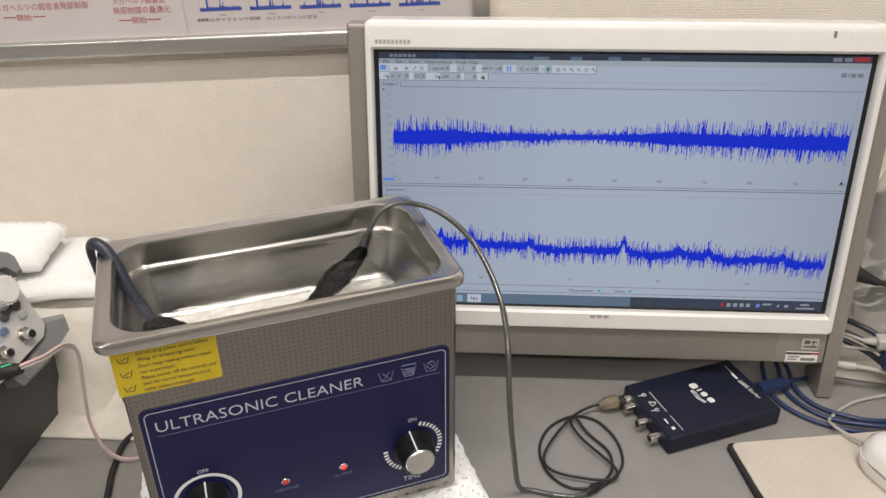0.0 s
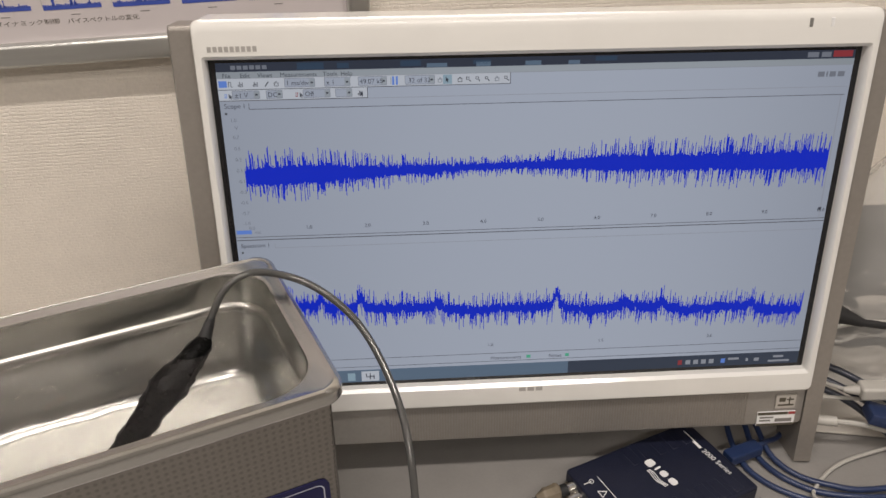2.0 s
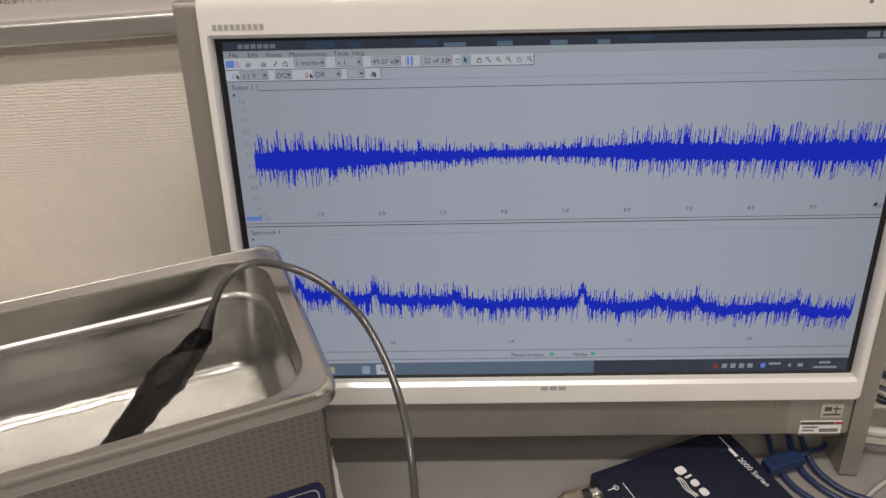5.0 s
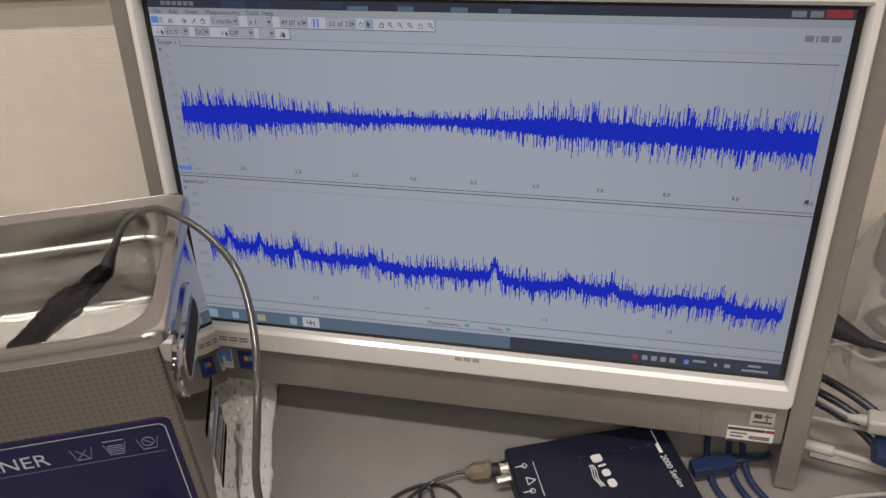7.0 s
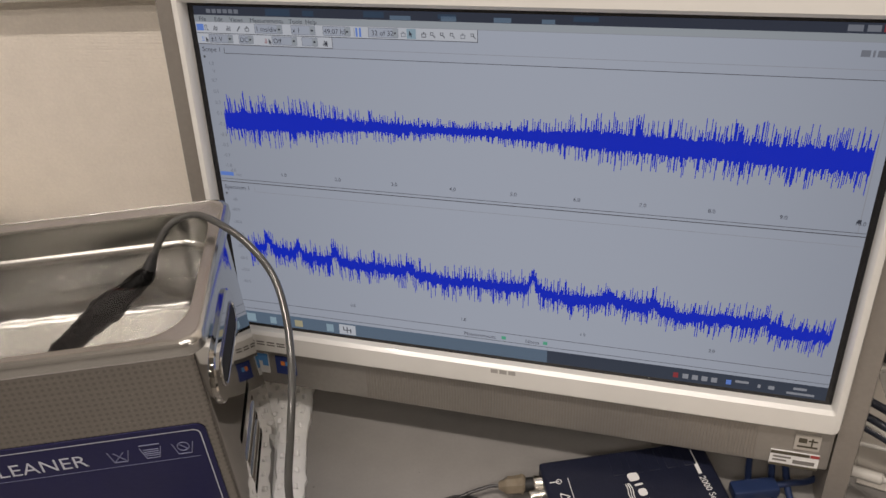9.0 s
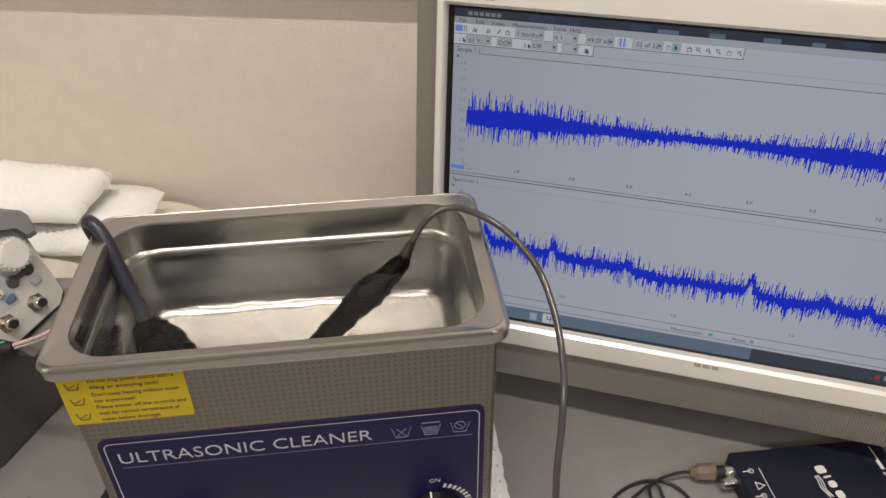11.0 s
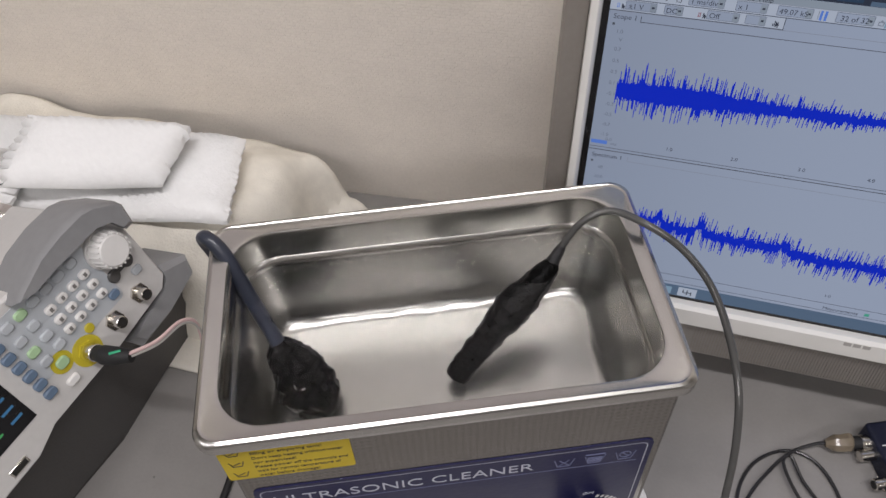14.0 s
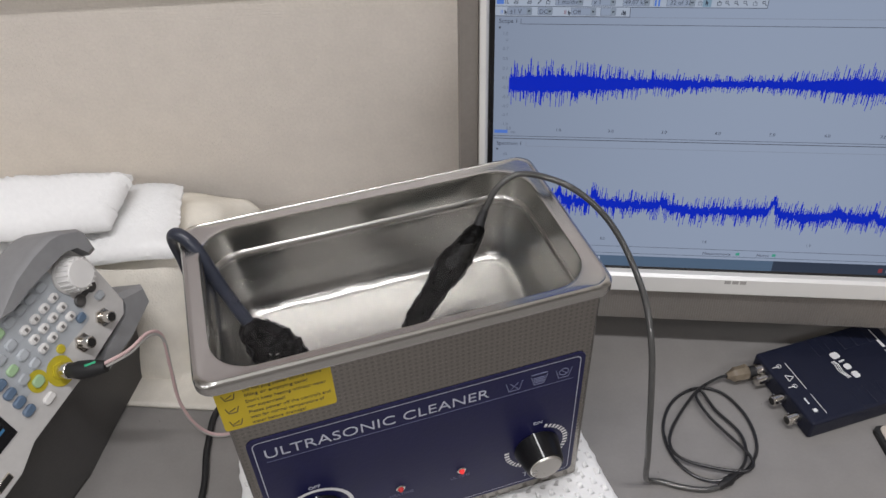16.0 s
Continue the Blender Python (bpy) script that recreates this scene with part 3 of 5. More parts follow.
    k = part("system_sticker", B(-0.1970, -0.1785, -0.0028, -0.0016, -0.1730, -0.1555, 0.0004), DEEP_BLUE_PRINT, m, "dark blue sticker with a coloured flag")
    rects_part("flag", [(-0.1920, -0.1882, -0.1640, -0.1598)], -0.0029, ORANGE_PRINT, k)
    rects_part("flag", [(-0.1877, -0.1840, -0.1640, -0.1598)], -0.0029, SKY_PRINT, k)
    rects_part("label_lines", [(-0.2265 + i * 0.009, -0.2195 + i * 0.009, z, z + 0.0012) for i in range(5) for z in (-0.1395, -0.1420)], -0.0079, GREY_PRINT, m)
    part("camera_slot", B(0.181, 0.1835, -0.0082, -0.0070, 0.1440, 0.1500, 0.0004), GREY_PRINT, m)
    part("camera_slot", B(0.196, 0.1985, -0.0082, -0.0070, 0.1440, 0.1500, 0.0004), WHITE_PRINT, m)
    screen_picture(m, sx, sz)


def trace_mesh(x0, x1, n, centre, up, down, shake=None):
    """One vertical stroke a column, each stroke a thin quad, and all strokes touch."""
    bm = bmesh.new()
    w = (x1 - x0) / n
    for i in range(n):
        u = (i + 0.5) / n
        c = centre(u) + (shake[i] if shake is not None else 0.0)
        a, b = c - down(u, i), c + up(u, i)
        vs = [bm.verts.new(q) for q in ((x0 + i * w, 0, a), (x0 + (i + 1.02) * w, 0, a), (x0 + (i + 1.02) * w, 0, b), (x0 + i * w, 0, b))]
        bm.faces.new(vs)
    return bm


def screen_picture(m, sx, sz):
    s = part("screen", B(-sx - 0.003, sx + 0.003, 0.0012, 0.003, -sz - 0.003, sz + 0.003), LCD_OFF, m, "lit flat screen showing two blue signal traces")
    x0, x1 = -sx + 0.003, sx - 0.003

    def area(name, rects, material, level):
        for a, b, c, d in rects:
            bm = bmesh.new()
            bm.faces.new([bm.verts.new(q) for q in ((a, 0, c), (b, 0, c), (b, 0, d), (a, 0, d))])
            ob = part(name, bm, material, s, smooth=False)
            ob.location.y = 0.001 - 0.0003 * level

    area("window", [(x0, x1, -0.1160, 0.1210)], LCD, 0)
    area("title_bar", [(x0, x1, 0.1210, sz - 0.0015)], LCD_TITLE, 0)
    area("title_blotch", [(-0.168 + a, -0.168 + a + w, 0.1216 + 0.0004 * k, 0.1262 - 0.0006 * (k % 2)) for k, (a, w) in enumerate(((0.0, 0.018), (0.027, 0.008), (0.070, 0.014), (0.120, 0.012), (0.205, 0.015)))], LCD_BLOTCH, 1)
    area("title_glow", [(-0.080, -0.066, 0.1213, 0.1240), (-0.046, -0.036, 0.1213, 0.1243), (-0.012, -0.001, 0.1213, 0.1243), (0.018, 0.026, 0.1213, 0.1240)], LCD_TASK, 1)
    area("title_text", [(x0 + 0.010 + 0.0042 * k, x0 + 0.0132 + 0.0042 * k, 0.1225, 0.1252) for k in range(6)], LCD_ICON_DIM, 1)
    area("window_buttons", [(0.188, 0.196, 0.1222, 0.1258), (0.198, 0.205, 0.1222, 0.1258)], LCD_ICON_DIM, 1)
    area("close_button", [(0.2065, 0.2205, 0.1222, 0.1266)], LCD_RED, 1)
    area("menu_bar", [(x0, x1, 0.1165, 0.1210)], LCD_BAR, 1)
    area("tool_bar", [(x0, -0.022, 0.1092, 0.1165), (x0, -0.121, 0.1018, 0.1090)], LCD_FIELD, 1)
    area("tool_bar_edge", [(x0, -0.022, 0.1088, 0.1092), (-0.0224, -0.0220, 0.1090, 0.1165), (x0, -0.121, 0.1014, 0.1018), (-0.1214, -0.1210, 0.1016, 0.1090)], LCD_TEXT, 2)
    fields = ((-0.1770, -0.1570, 0.1102, 0.1158), (-0.1500, -0.1330, 0.1102, 0.1158), (-0.1270, -0.1080, 0.1102, 0.1158), (-0.0950, -0.0750, 0.1102, 0.1158), (-0.2130, -0.1950, 0.1028, 0.1080), (-0.1900, -0.1795, 0.1028, 0.1080), (-0.1650, -0.1470, 0.1028, 0.1080), (-0.1430, -0.1320, 0.1028, 0.1080))
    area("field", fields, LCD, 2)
    for a, b, c, d in fields:
        area("field_edge", [(a, b, c - 0.0003, c), (a, b, d, d + 0.0003), (a - 0.0003, a, c, d), (b, b + 0.0003, c, d)], LCD_ICON_DIM, 2)
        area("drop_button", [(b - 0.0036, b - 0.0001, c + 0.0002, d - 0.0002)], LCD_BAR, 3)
        area("drop_mark", [(b - 0.0026, b - 0.0010, c + 0.0022, c + 0.0034)], LCD_TEXT, 4)
    area("rule", [(x0, x1, 0.1165, 0.1168)], LCD_PALE_LINE, 2)
    area("panel_edge", [(x0 + 0.020, x1 - 0.003, 0.0954, 0.0958), (x0, x1, -0.0014, -0.0008), (x0, x1, 0.0010, 0.0014), (x0, x1, -0.1055, -0.1051), (x0, x1, -0.1128, -0.1124), (x0 + 0.0196, x0 + 0.0200, 0.0954, 0.0995)], LCD_LINE, 3)
    area("panel_edge_pale", [(x0, x1, 0.1012, 0.1015), (x0 + 0.028, x1, -0.0080, -0.0077), (x0 + 0.0277, x0 + 0.0280, -0.0080, -0.0040), (x1 - 0.0055, x1 - 0.005, 0.0012, 0.0954)], LCD_PALE_LINE, 3)
    area("folder_icon", [(x0 + 0.001, x0 + 0.0065, 0.1107, 0.1152)], LCD_BLUE, 3)
    area("pointer_field", [(-0.0690, -0.0628, 0.1097, 0.1161)], LCD_ICON, 2)
    area("pause_icon", [(-0.1040, -0.1026, 0.1100, 0.1158), (-0.1015, -0.1001, 0.1100, 0.1158)], LCD_BLUE, 3)
    # each icon a few strokes: boxes, bars, a lens with its handle
    def icon(x, z, strokes, material=LCD_TEXT):
        bm = bmesh.new()
        for a, b, c, d in strokes:
            bm.faces.new([bm.verts.new(v) for v in ((x + a, 0, z + c), (x + b, 0, z + c), (x + b, 0, z + d), (x + a, 0, z + d))])
        ob = part("tool_icon", bm, material, s, smooth=False)
        ob.location.y = 0.001 - 0.0012
    mm = 0.001
    step = [(0, 0.4 * mm, 0, 3.6 * mm), (0, 1.6 * mm, 3.2 * mm, 3.6 * mm), (1.5 * mm, 1.9 * mm, 0, 3.6 * mm), (1.5 * mm, 3.0 * mm, 0, 0.4 * mm)]
    bars = [(k * 0.9 * mm, k * 0.9 * mm + 0.5 * mm, 0, h * mm) for k, h in enumerate((1.6, 3.4, 2.2, 3.0))]
    house = [(0.2 * mm, 3.2 * mm, 0, 0.4 * mm), (0.2 * mm, 0.6 * mm, 0, 2.0 * mm), (2.8 * mm, 3.2 * mm, 0, 2.0 * mm), (0, 3.4 * mm, 2.0 * mm, 2.4 * mm), (0.9 * mm, 2.5 * mm, 2.6 * mm, 3.0 * mm), (1.5 * mm, 1.9 * mm, 3.0 * mm, 3.5 * mm)]
    pen = [(0.4 * mm * k, 0.4 * mm * k + 0.7 * mm, 0.5 * mm * k, 0.5 * mm * k + 0.8 * mm) for k in range(6)]
    lens = [(0, 2.0 * mm, 3.0 * mm, 3.4 * mm), (0, 2.0 * mm, 1.4 * mm, 1.8 * mm), (0, 0.4 * mm, 1.4 * mm, 3.4 * mm), (1.7 * mm, 2.1 * mm, 1.4 * mm, 3.4 * mm), (2.0 * mm, 2.7 * mm, 0.7 * mm, 1.4 * mm), (2.5 * mm, 3.2 * mm, 0.1 * mm, 0.8 * mm)]
    arrow = [(0, 0.5 * mm, 0.4 * mm, 3.8 * mm), (0.5 * mm, 1.0 * mm, 1.0 * mm, 3.2 * mm), (1.0 * mm, 1.5 * mm, 1.2 * mm, 2.7 * mm), (1.5 * mm, 2.0 * mm, 1.4 * mm, 2.2 * mm), (1.1 * mm, 1.7 * mm, 0, 1.2 * mm)]
    for x, strokes in ((-0.2150, step), (-0.2085, bars), (-0.1985, bars), (-0.1905, pen), (-0.1845, house), (-0.0672, arrow), (-0.0590, house), (-0.0530, lens), (-0.0465, lens), (-0.0400, lens), (-0.0265, lens)):
        icon(x, 0.1110, strokes)
    icon(-0.1050, 0.1110, [(0, 0.3 * mm, -0.5 * mm, 4.6 * mm)], LCD_ICON_DIM)
    icon(-0.0728, 0.1110, house, LCD_ICON_DIM)
    icon(-0.0333, 0.1110, house, LCD_ICON_DIM)
    for x in (-0.2185, -0.1705):
        icon(x, 0.1036, [(0, 1.6 * mm, 0, 0.4 * mm), (0.3 * mm, 0.7 * mm, 0, 3.0 * mm), (1.3 * mm, 1.7 * mm, 0, 3.0 * mm)], LCD_BLUE if x < -0.2 else LCD_RED)
        icon(x + 0.003, 0.1026, arrow)
    icon(-0.1278, 0.1034, bars)
    icon(-0.1262, 0.1026, arrow)
    # maker's mark in the corner, as plain strokes
    area("corner_mark", [(0.1973, 0.2022, 0.1085, 0.1122), (0.2034, 0.2046, 0.1085, 0.1122), (0.2058, 0.2104, 0.1085, 0.1122), (0.2118, 0.2168, 0.1085, 0.1122)], LCD_ICON_DIM, 3)
    area("axis_box", [(-0.2215, -0.2105, 0.0037, 0.0067)], LCD_BLUE, 3)
    area("marker", [(x0 + 0.003, x0 + 0.0045, 0.0920, 0.0936), (x0 + 0.003, x0 + 0.0045, -0.0116, -0.0100)], LCD_LINE, 4)
    area("end_marker", [(0.2155, 0.2178, 0.0078, 0.0102)], LCD_TEXT, 4)
    area("status_box", [(-0.0045, -0.0012, -0.1106, -0.1078), (0.0268, 0.0300, -0.1106, -0.1078)], LCD_GREEN, 4)
    area("task_bar", [(x0, 0.03, -sz + 0.0015, -0.1160)], LCD_TASK, 0)
    area("task_bar_end", [(0.03, x1, -sz + 0.0015, -0.1160)], LCD_TASK_DARK, 0)
    area("task_icon", [(-0.2190, -0.2110, -0.1255, -0.1180), (-0.1980, -0.1925, -0.1252, -0.1190), (-0.1480, -0.1420, -0.1255, -0.1185)], LCD_ICON, 1)
    area("task_icon", [(-0.1760, -0.1690, -0.1250, -0.1190)], LCD_ORANGE, 1)
    area("task_button", [(-0.1370, -0.1230, -0.1262, -0.1172)], LCD_FIELD, 1)
    area("task_glyph", [(-0.1335, -0.1327, -0.1225, -0.1190), (-0.1327, -0.1305, -0.1226, -0.1218), (-0.1305, -0.1297, -0.1245, -0.1190), (-0.1297, -0.1275, -0.1222, -0.1214), (-0.1275, -0.1267, -0.1245, -0.1205)], LCD_TEXT, 2)
    area("tray_icon", [(0.1210 + i * 0.0065, 0.1250 + i * 0.0065, -0.1240, -0.1200) for i in range(1, 5)], LCD_PALE_LINE, 1)
    area("tray_icon", [(0.1210, 0.1245, -0.1242, -0.1198)], LCD_RED, 1)
    area("tray_icon", [(0.1570, 0.1605, -0.1240, -0.1200)], LCD_BLUE, 1)
    area("tray_text", [(0.1630, 0.1720, -0.1215, -0.1195), (0.1780, 0.1800, -0.1235, -0.1205), (0.1850, 0.1890, -0.1235, -0.1205), (0.2010, 0.2095, -0.1210, -0.1190), (0.1970, 0.2150, -0.1250, -0.1232)], LCD_PALE_LINE, 1)

    def word(body, x, z, size, material=LCD_TEXT):
        ob = lettering("screen_text", body, size, material, s, FRONT, depth=0)
        ob.location = (x, 0.001 - 0.0014, z)

    for body, x in (("File", -0.2185), ("Edit", -0.2065), ("Views", -0.1949), ("Measurements", -0.1797), ("Tools", -0.1509), ("Help", -0.1389)):
        word(body, x, 0.1172, 0.0042)
    for body, x, z in (("1 ms/div", -0.1762, 0.1114), ("x 1", -0.1490, 0.1114), ("49.07 kS", -0.1262, 0.1114), ("32 of 32", -0.0930, 0.1114), ("±1 V", -0.2115, 0.1038), ("DC", -0.1892, 0.1038), ("Off", -0.1640, 0.1038), ("Scope 1", -0.2195, 0.0965), ("Spectrum 1", -0.2195, -0.0068)):
        word(body, x, z, 0.0046)
    word("1.0", -0.2165, 0.0870, 0.0036, LCD_ICON_DIM)
    word("V", -0.2140, 0.0816, 0.0036, LCD_ICON_DIM)
    for i, body in enumerate(("0.7", "0.5", "0.3", "0.1", "-0.1", "-0.3", "-0.5", "-0.7", "-1.0")):
        word(body, -0.2160, 0.0750 - 0.0080 * i, 0.0036, LCD_ICON_DIM)
    word("0.0", -0.2120, 0.0072, 0.0036, LCD_ICON_DIM)
    word("ms", -0.2080, 0.0040, 0.0036, LCD_ICON_DIM)
    for i in range(1, 11):
        word("%d.0" % i, -0.1710 + 0.0428 * (i - 1), 0.0066, 0.0038, LCD_TEXT)
    word("dB", -0.2140, -0.0165, 0.0034, LCD_ICON_DIM)
    for i in range(7):
        word("-%d.0" % (10 * i + 20), -0.2165, -0.0250 - 0.0105 * i, 0.0034, LCD_ICON_DIM)
    for i, body in enumerate(("0.5", "1.0", "1.5", "2.0")):
        word(body, -0.1250 + 0.0890 * i, -0.0985, 0.0036)
    word("Measurements", -0.0335, -0.1108, 0.0042)
    word("Notes", 0.0135, -0.1108, 0.0042)

    rng = np.random.RandomState(11)
    n = 900
    a, b = rng.rand(n) ** 2.4, rng.rand(n) ** 2.4
    slow = np.interp(np.arange(n), np.arange(0, n + 12, 12), rng.rand(n // 12 + 1))
    def env(u):
        return 0.0180 - 0.0112 * math.exp(-((u - 0.42) / 0.17) ** 2) - 0.003 * math.exp(-((u - 0.22) / 0.1) ** 2)
    mid = lambda u: 0.0490 - 0.0012 * math.cos(2.0 * math.pi * u)
    t = part("signal_trace", trace_mesh(-0.2105, 0.2160, n, mid, lambda u, i: env(u) * (0.27 + 0.10 * slow[i] + 0.85 * a[i]), lambda u, i: env(u) * (0.31 + 0.10 * slow[i] + 0.80 * b[i]), 0.0005 * rng.randn(n)), LCD_TRACE, s, "deep blue noisy trace", smooth=False)
    t.location.y = 0.001 - 0.0010
    peaks = ((0.04, 0.009), (0.10, 0.008), (0.17, 0.009), (0.31, 0.005), (0.53, 0.011), (0.66, 0.004), (0.73, 0.006), (0.90, 0.004))
    def floor_line(u):
        v = -0.0585 - 0.017 * u + 0.0012 * math.sin(31 * u)
        return v + sum(h * math.exp(-((u - p) / 0.006) ** 2) + 0.35 * h * math.exp(-((u - p) / 0.035) ** 2) for p, h in peaks)
    d, e = rng.rand(n) ** 2.6, rng.rand(n) ** 2.4
    t = part("spectrum_trace", trace_mesh(-0.2065, 0.2168, n, floor_line, lambda u, i: 0.0034 + 0.0110 * d[i], lambda u, i: 0.0040 + 0.0125 * e[i], 0.0010 * rng.randn(n)), LCD_TRACE, s, "deep blue noisy trace", smooth=False)
    t.location.y = 0.001 - 0.0010


computer()


# ---- ultrasonic cleaner ----
CLEANER = pose(-0.068, 0.5257, T + 0.006, 0, 0, 22.7)


def cleaner():
    c = thing("ultrasonic_cleaner", CLEANER, "stainless-steel ultrasonic cleaner with navy control panel, filled with water", "ultrasonic cleaner")
    D = -0.006       # heights below are from the desk
    hw, hd = 0.127, 0.0735

    def ring(w, d, r, z, n=6, shift=0.0):
        return [(x + shift, y, z + D) for x, y in rounded(2 * w, 2 * d, r, n)]

    body = part("body", loft(bmesh.new(), [ring(hw, hd, 0.004, z, 3) for z in (0.012, 0.2265)]), DOTTED, c, "brushed steel housing with fine dimples")
    cut = [part("cut", B(-hw + 0.003, hw - 0.003, -hd + 0.003, hd - 0.003, 0.10 + D, 0.30), None, c)]
    for sgn in (-1, 1):
        for z in (0.113, 0.0957, 0.0785, 0.0612):
            cut.append(part("cut", slab(bmesh.new(), rounded(0.060, 0.0075, 0.0036, 4), sgn * (hw - 0.0045), sgn * (hw + 0.01), "x", (-0.009, z + D)), None, c))
    carve(body, cut)
    body.data.materials.append(POLISHED)
    for f in body.data.polygons:
        if abs(f.normal.x) > 0.9:
            f.material_index = 1
    # rolled flange and pressed tank in one skin
    ro, io = (0.1358, 0.0785), (0.1235, 0.0670)
    rings = [
        ring(ro[0] - 0.001, ro[1] - 0.001, 0.011, 0.2255, shift=-0.0013), ring(ro[0], ro[1], 0.012, 0.2270, shift=-0.0013), ring(ro[0], ro[1], 0.012, 0.2330, shift=-0.0013),
        ring(ro[0] - 0.0012, ro[1] - 0.0012, 0.012, 0.2350, shift=-0.0013), ring(ro[0] - 0.003, ro[1] - 0.003, 0.012, 0.2356, shift=-0.0013), ring(ro[0] - 0.0045, ro[1] - 0.0045, 0.012, 0.2345, shift=-0.0013),
        ring(io[0] + 0.003, io[1] + 0.003, 0.028, 0.2340, shift=-0.0013), ring(io[0] + 0.001, io[1] + 0.001, 0.027, 0.2332, shift=-0.0013), ring(io[0], io[1], 0.027, 0.2310, shift=-0.0013),
        ring(io[0] - 0.0010, io[1] - 0.0010, 0.027, 0.2120, shift=-0.0013), ring(io[0] - 0.0028, io[1] - 0.0028, 0.0262, 0.2100, shift=-0.0013), ring(io[0] - 0.0037, io[1] - 0.0037, 0.0255, 0.2070, shift=-0.0013),
        ring(io[0] - 0.0090, io[1] - 0.0090, 0.022, 0.1500, shift=-0.0013), ring(io[0] - 0.0110, io[1] - 0.0110, 0.021, 0.1400, shift=-0.0013), ring(io[0] - 0.0160, io[1] - 0.0160, 0.018, 0.1340, shift=-0.0013),
        ring(io[0] - 0.0230, io[1] - 0.0230, 0.014, 0.1322, shift=-0.0013),
    ]
    part("tank", loft(bmesh.new(), rings, cap0=False), TANK, c, "pressed steel tank with a rolled rim")
    for sx in (-1, 1):
        for sy in (-1, 1):
            part("foot", R((sx * 0.105, sy * 0.055, 0), (sx * 0.105, sy * 0.055, 0.012 + D), 0.009, bevel=0.001), RUBBER, c)
    # side handles: a level pressed plate with a dished grip hole, its shade a solid black piece
    for sgn in (-1, 1):
        o = rounded(0.094, 0.0385, 0.0190, 8)
        h = part("side_handle", slab(bmesh.new(), o, sgn * hw, sgn * (hw + 0.0026), "x", (-0.013, 0.1785 + D), 0.0010), POLISHED, c, "pressed steel grip plate")
        part("grip_lip", loft(bmesh.new(), [[(sgn * (hw + e), u * k - 0.010, v * k + 0.1770 + D) for u, v in rounded(0.074, 0.0215, 0.0105, 8)] for e, k in ((0.0025, 1.0), (0.0034, 0.985), (0.0036, 0.95), (0.0030, 0.92))], cap0=False, cap1=False), STEEL, h)
        part("grip_hole", slab(bmesh.new(), rounded(0.068, 0.0165, 0.008, 8), sgn * (hw + 0.0020), sgn * (hw + 0.0029), "x", (-0.010, 0.1770 + D)), HOLE_SHADE, h)
    # control panel
    y0 = -hd - 0.0008
    p = part("control_panel", slab(bmesh.new(), rounded(0.240, 0.148, 0.006, 5), -hd + 0.0005, y0, "y", (0, 0.096 + D)), NAVY, c, "navy printed control panel")
    a, b = rounded(0.2335, 0.1415, 0.0045, 5), rounded(0.2322, 0.1402, 0.004, 5)
    bm = bmesh.new()
    va = [bm.verts.new((x, y0 - 0.0002, z + 0.096 + D)) for x, z in a]
    vb = [bm.verts.new((x, y0 - 0.0002, z + 0.096 + D)) for x, z in b]
    for i in range(len(a)):
        j = (i + 1) % len(a)
        bm.faces.new((va[i], va[j], vb[j], vb[i]))
    part("border_line", bm, PRINT, p, smooth=False)
    lettering("title", "ULTRASONIC CLEANER", 0.0138, PRINT, p, pose(-0.110, y0 - 0.0001, 0.1478 + D) @ FRONT, 0.157, thin=-0.00012)
    rects_part("rule", [(-0.110, 0.112, 0.1435 + D, 0.1439 + D)], y0, PRINT_DIM, p)
    for i, x in enumerate((0.066, 0.085, 0.104)):
        w, z = 0.0062, 0.1475 + D
        bm = bmesh.new()
        rod(bm, (x - w, y0, z + 0.009), (x - w * 0.62, y0, z), 0.0004, n=6)
        rod(bm, (x - w * 0.62, y0, z), (x + w * 0.62, y0, z), 0.0004, n=6)
        rod(bm, (x + w * 0.62, y0, z), (x + w, y0, z + 0.009), 0.0004, n=6)
        if i == 0:
            rod(bm, (x - 0.003, y0, z + 0.008), (x + 0.003, y0, z + 0.001), 0.0004, n=6)
            rod(bm, (x + 0.003, y0, z + 0.008), (x - 0.003, y0, z + 0.001), 0.0004, n=6)
        elif i == 1:
            for k in range(4):
                rod(bm, (x - 0.0045, y0, z + 0.002 + k * 0.0017), (x + 0.0045, y0, z + 0.002 + k * 0.0017), 0.0004, n=6)
            rod(bm, (x - 0.006, y0, z + 0.0112), (x + 0.006, y0, z + 0.0112), 0.0005, n=6)
        else:
            ring_pts = [(x + 0.0035 * math.cos(k * 0.63), y0, z + 0.006 + 0.0035 * math.sin(k * 0.63)) for k in range(11)]
            tube(bm, ring_pts, 0.0004, 6, 2)
            rod(bm, (x - 0.002, y0, z + 0.008), (x + 0.002, y0, z + 0.004), 0.0004, n=6)
        part("wash_symbol", bm, PRINT_DIM, p)
    # dials and knobs
    for x, name, turn in ((0.0867, "time", 100), (-0.0850, "heat", 90)):
        z = 0.070 + D
        bm = bmesh.new()
        for k in range(22):
            ang = radians(-38 + k * 8.6 if k < 14 else 180 + (k - 14) * 8.6) if x > 0 else radians(-20 + k * 10.5)
            r0, r1 = 0.0225, 0.0265
            ca, sa = math.cos(ang), math.sin(ang)
            wv = Vector((-sa, 0, ca)) * 0.0011
            p0, p1 = Vector((x + r0 * ca, y0 - 0.0002, z + r0 * sa)), Vector((x + r1 * ca, y0 - 0.0002, z + r1 * sa))
            if x > 0:
                bm.faces.new([bm.verts.new(q) for q in (p0 - wv, p1 - wv, p1 + wv, p0 + wv)])
            else:
                an2 = ang + radians(10.6)
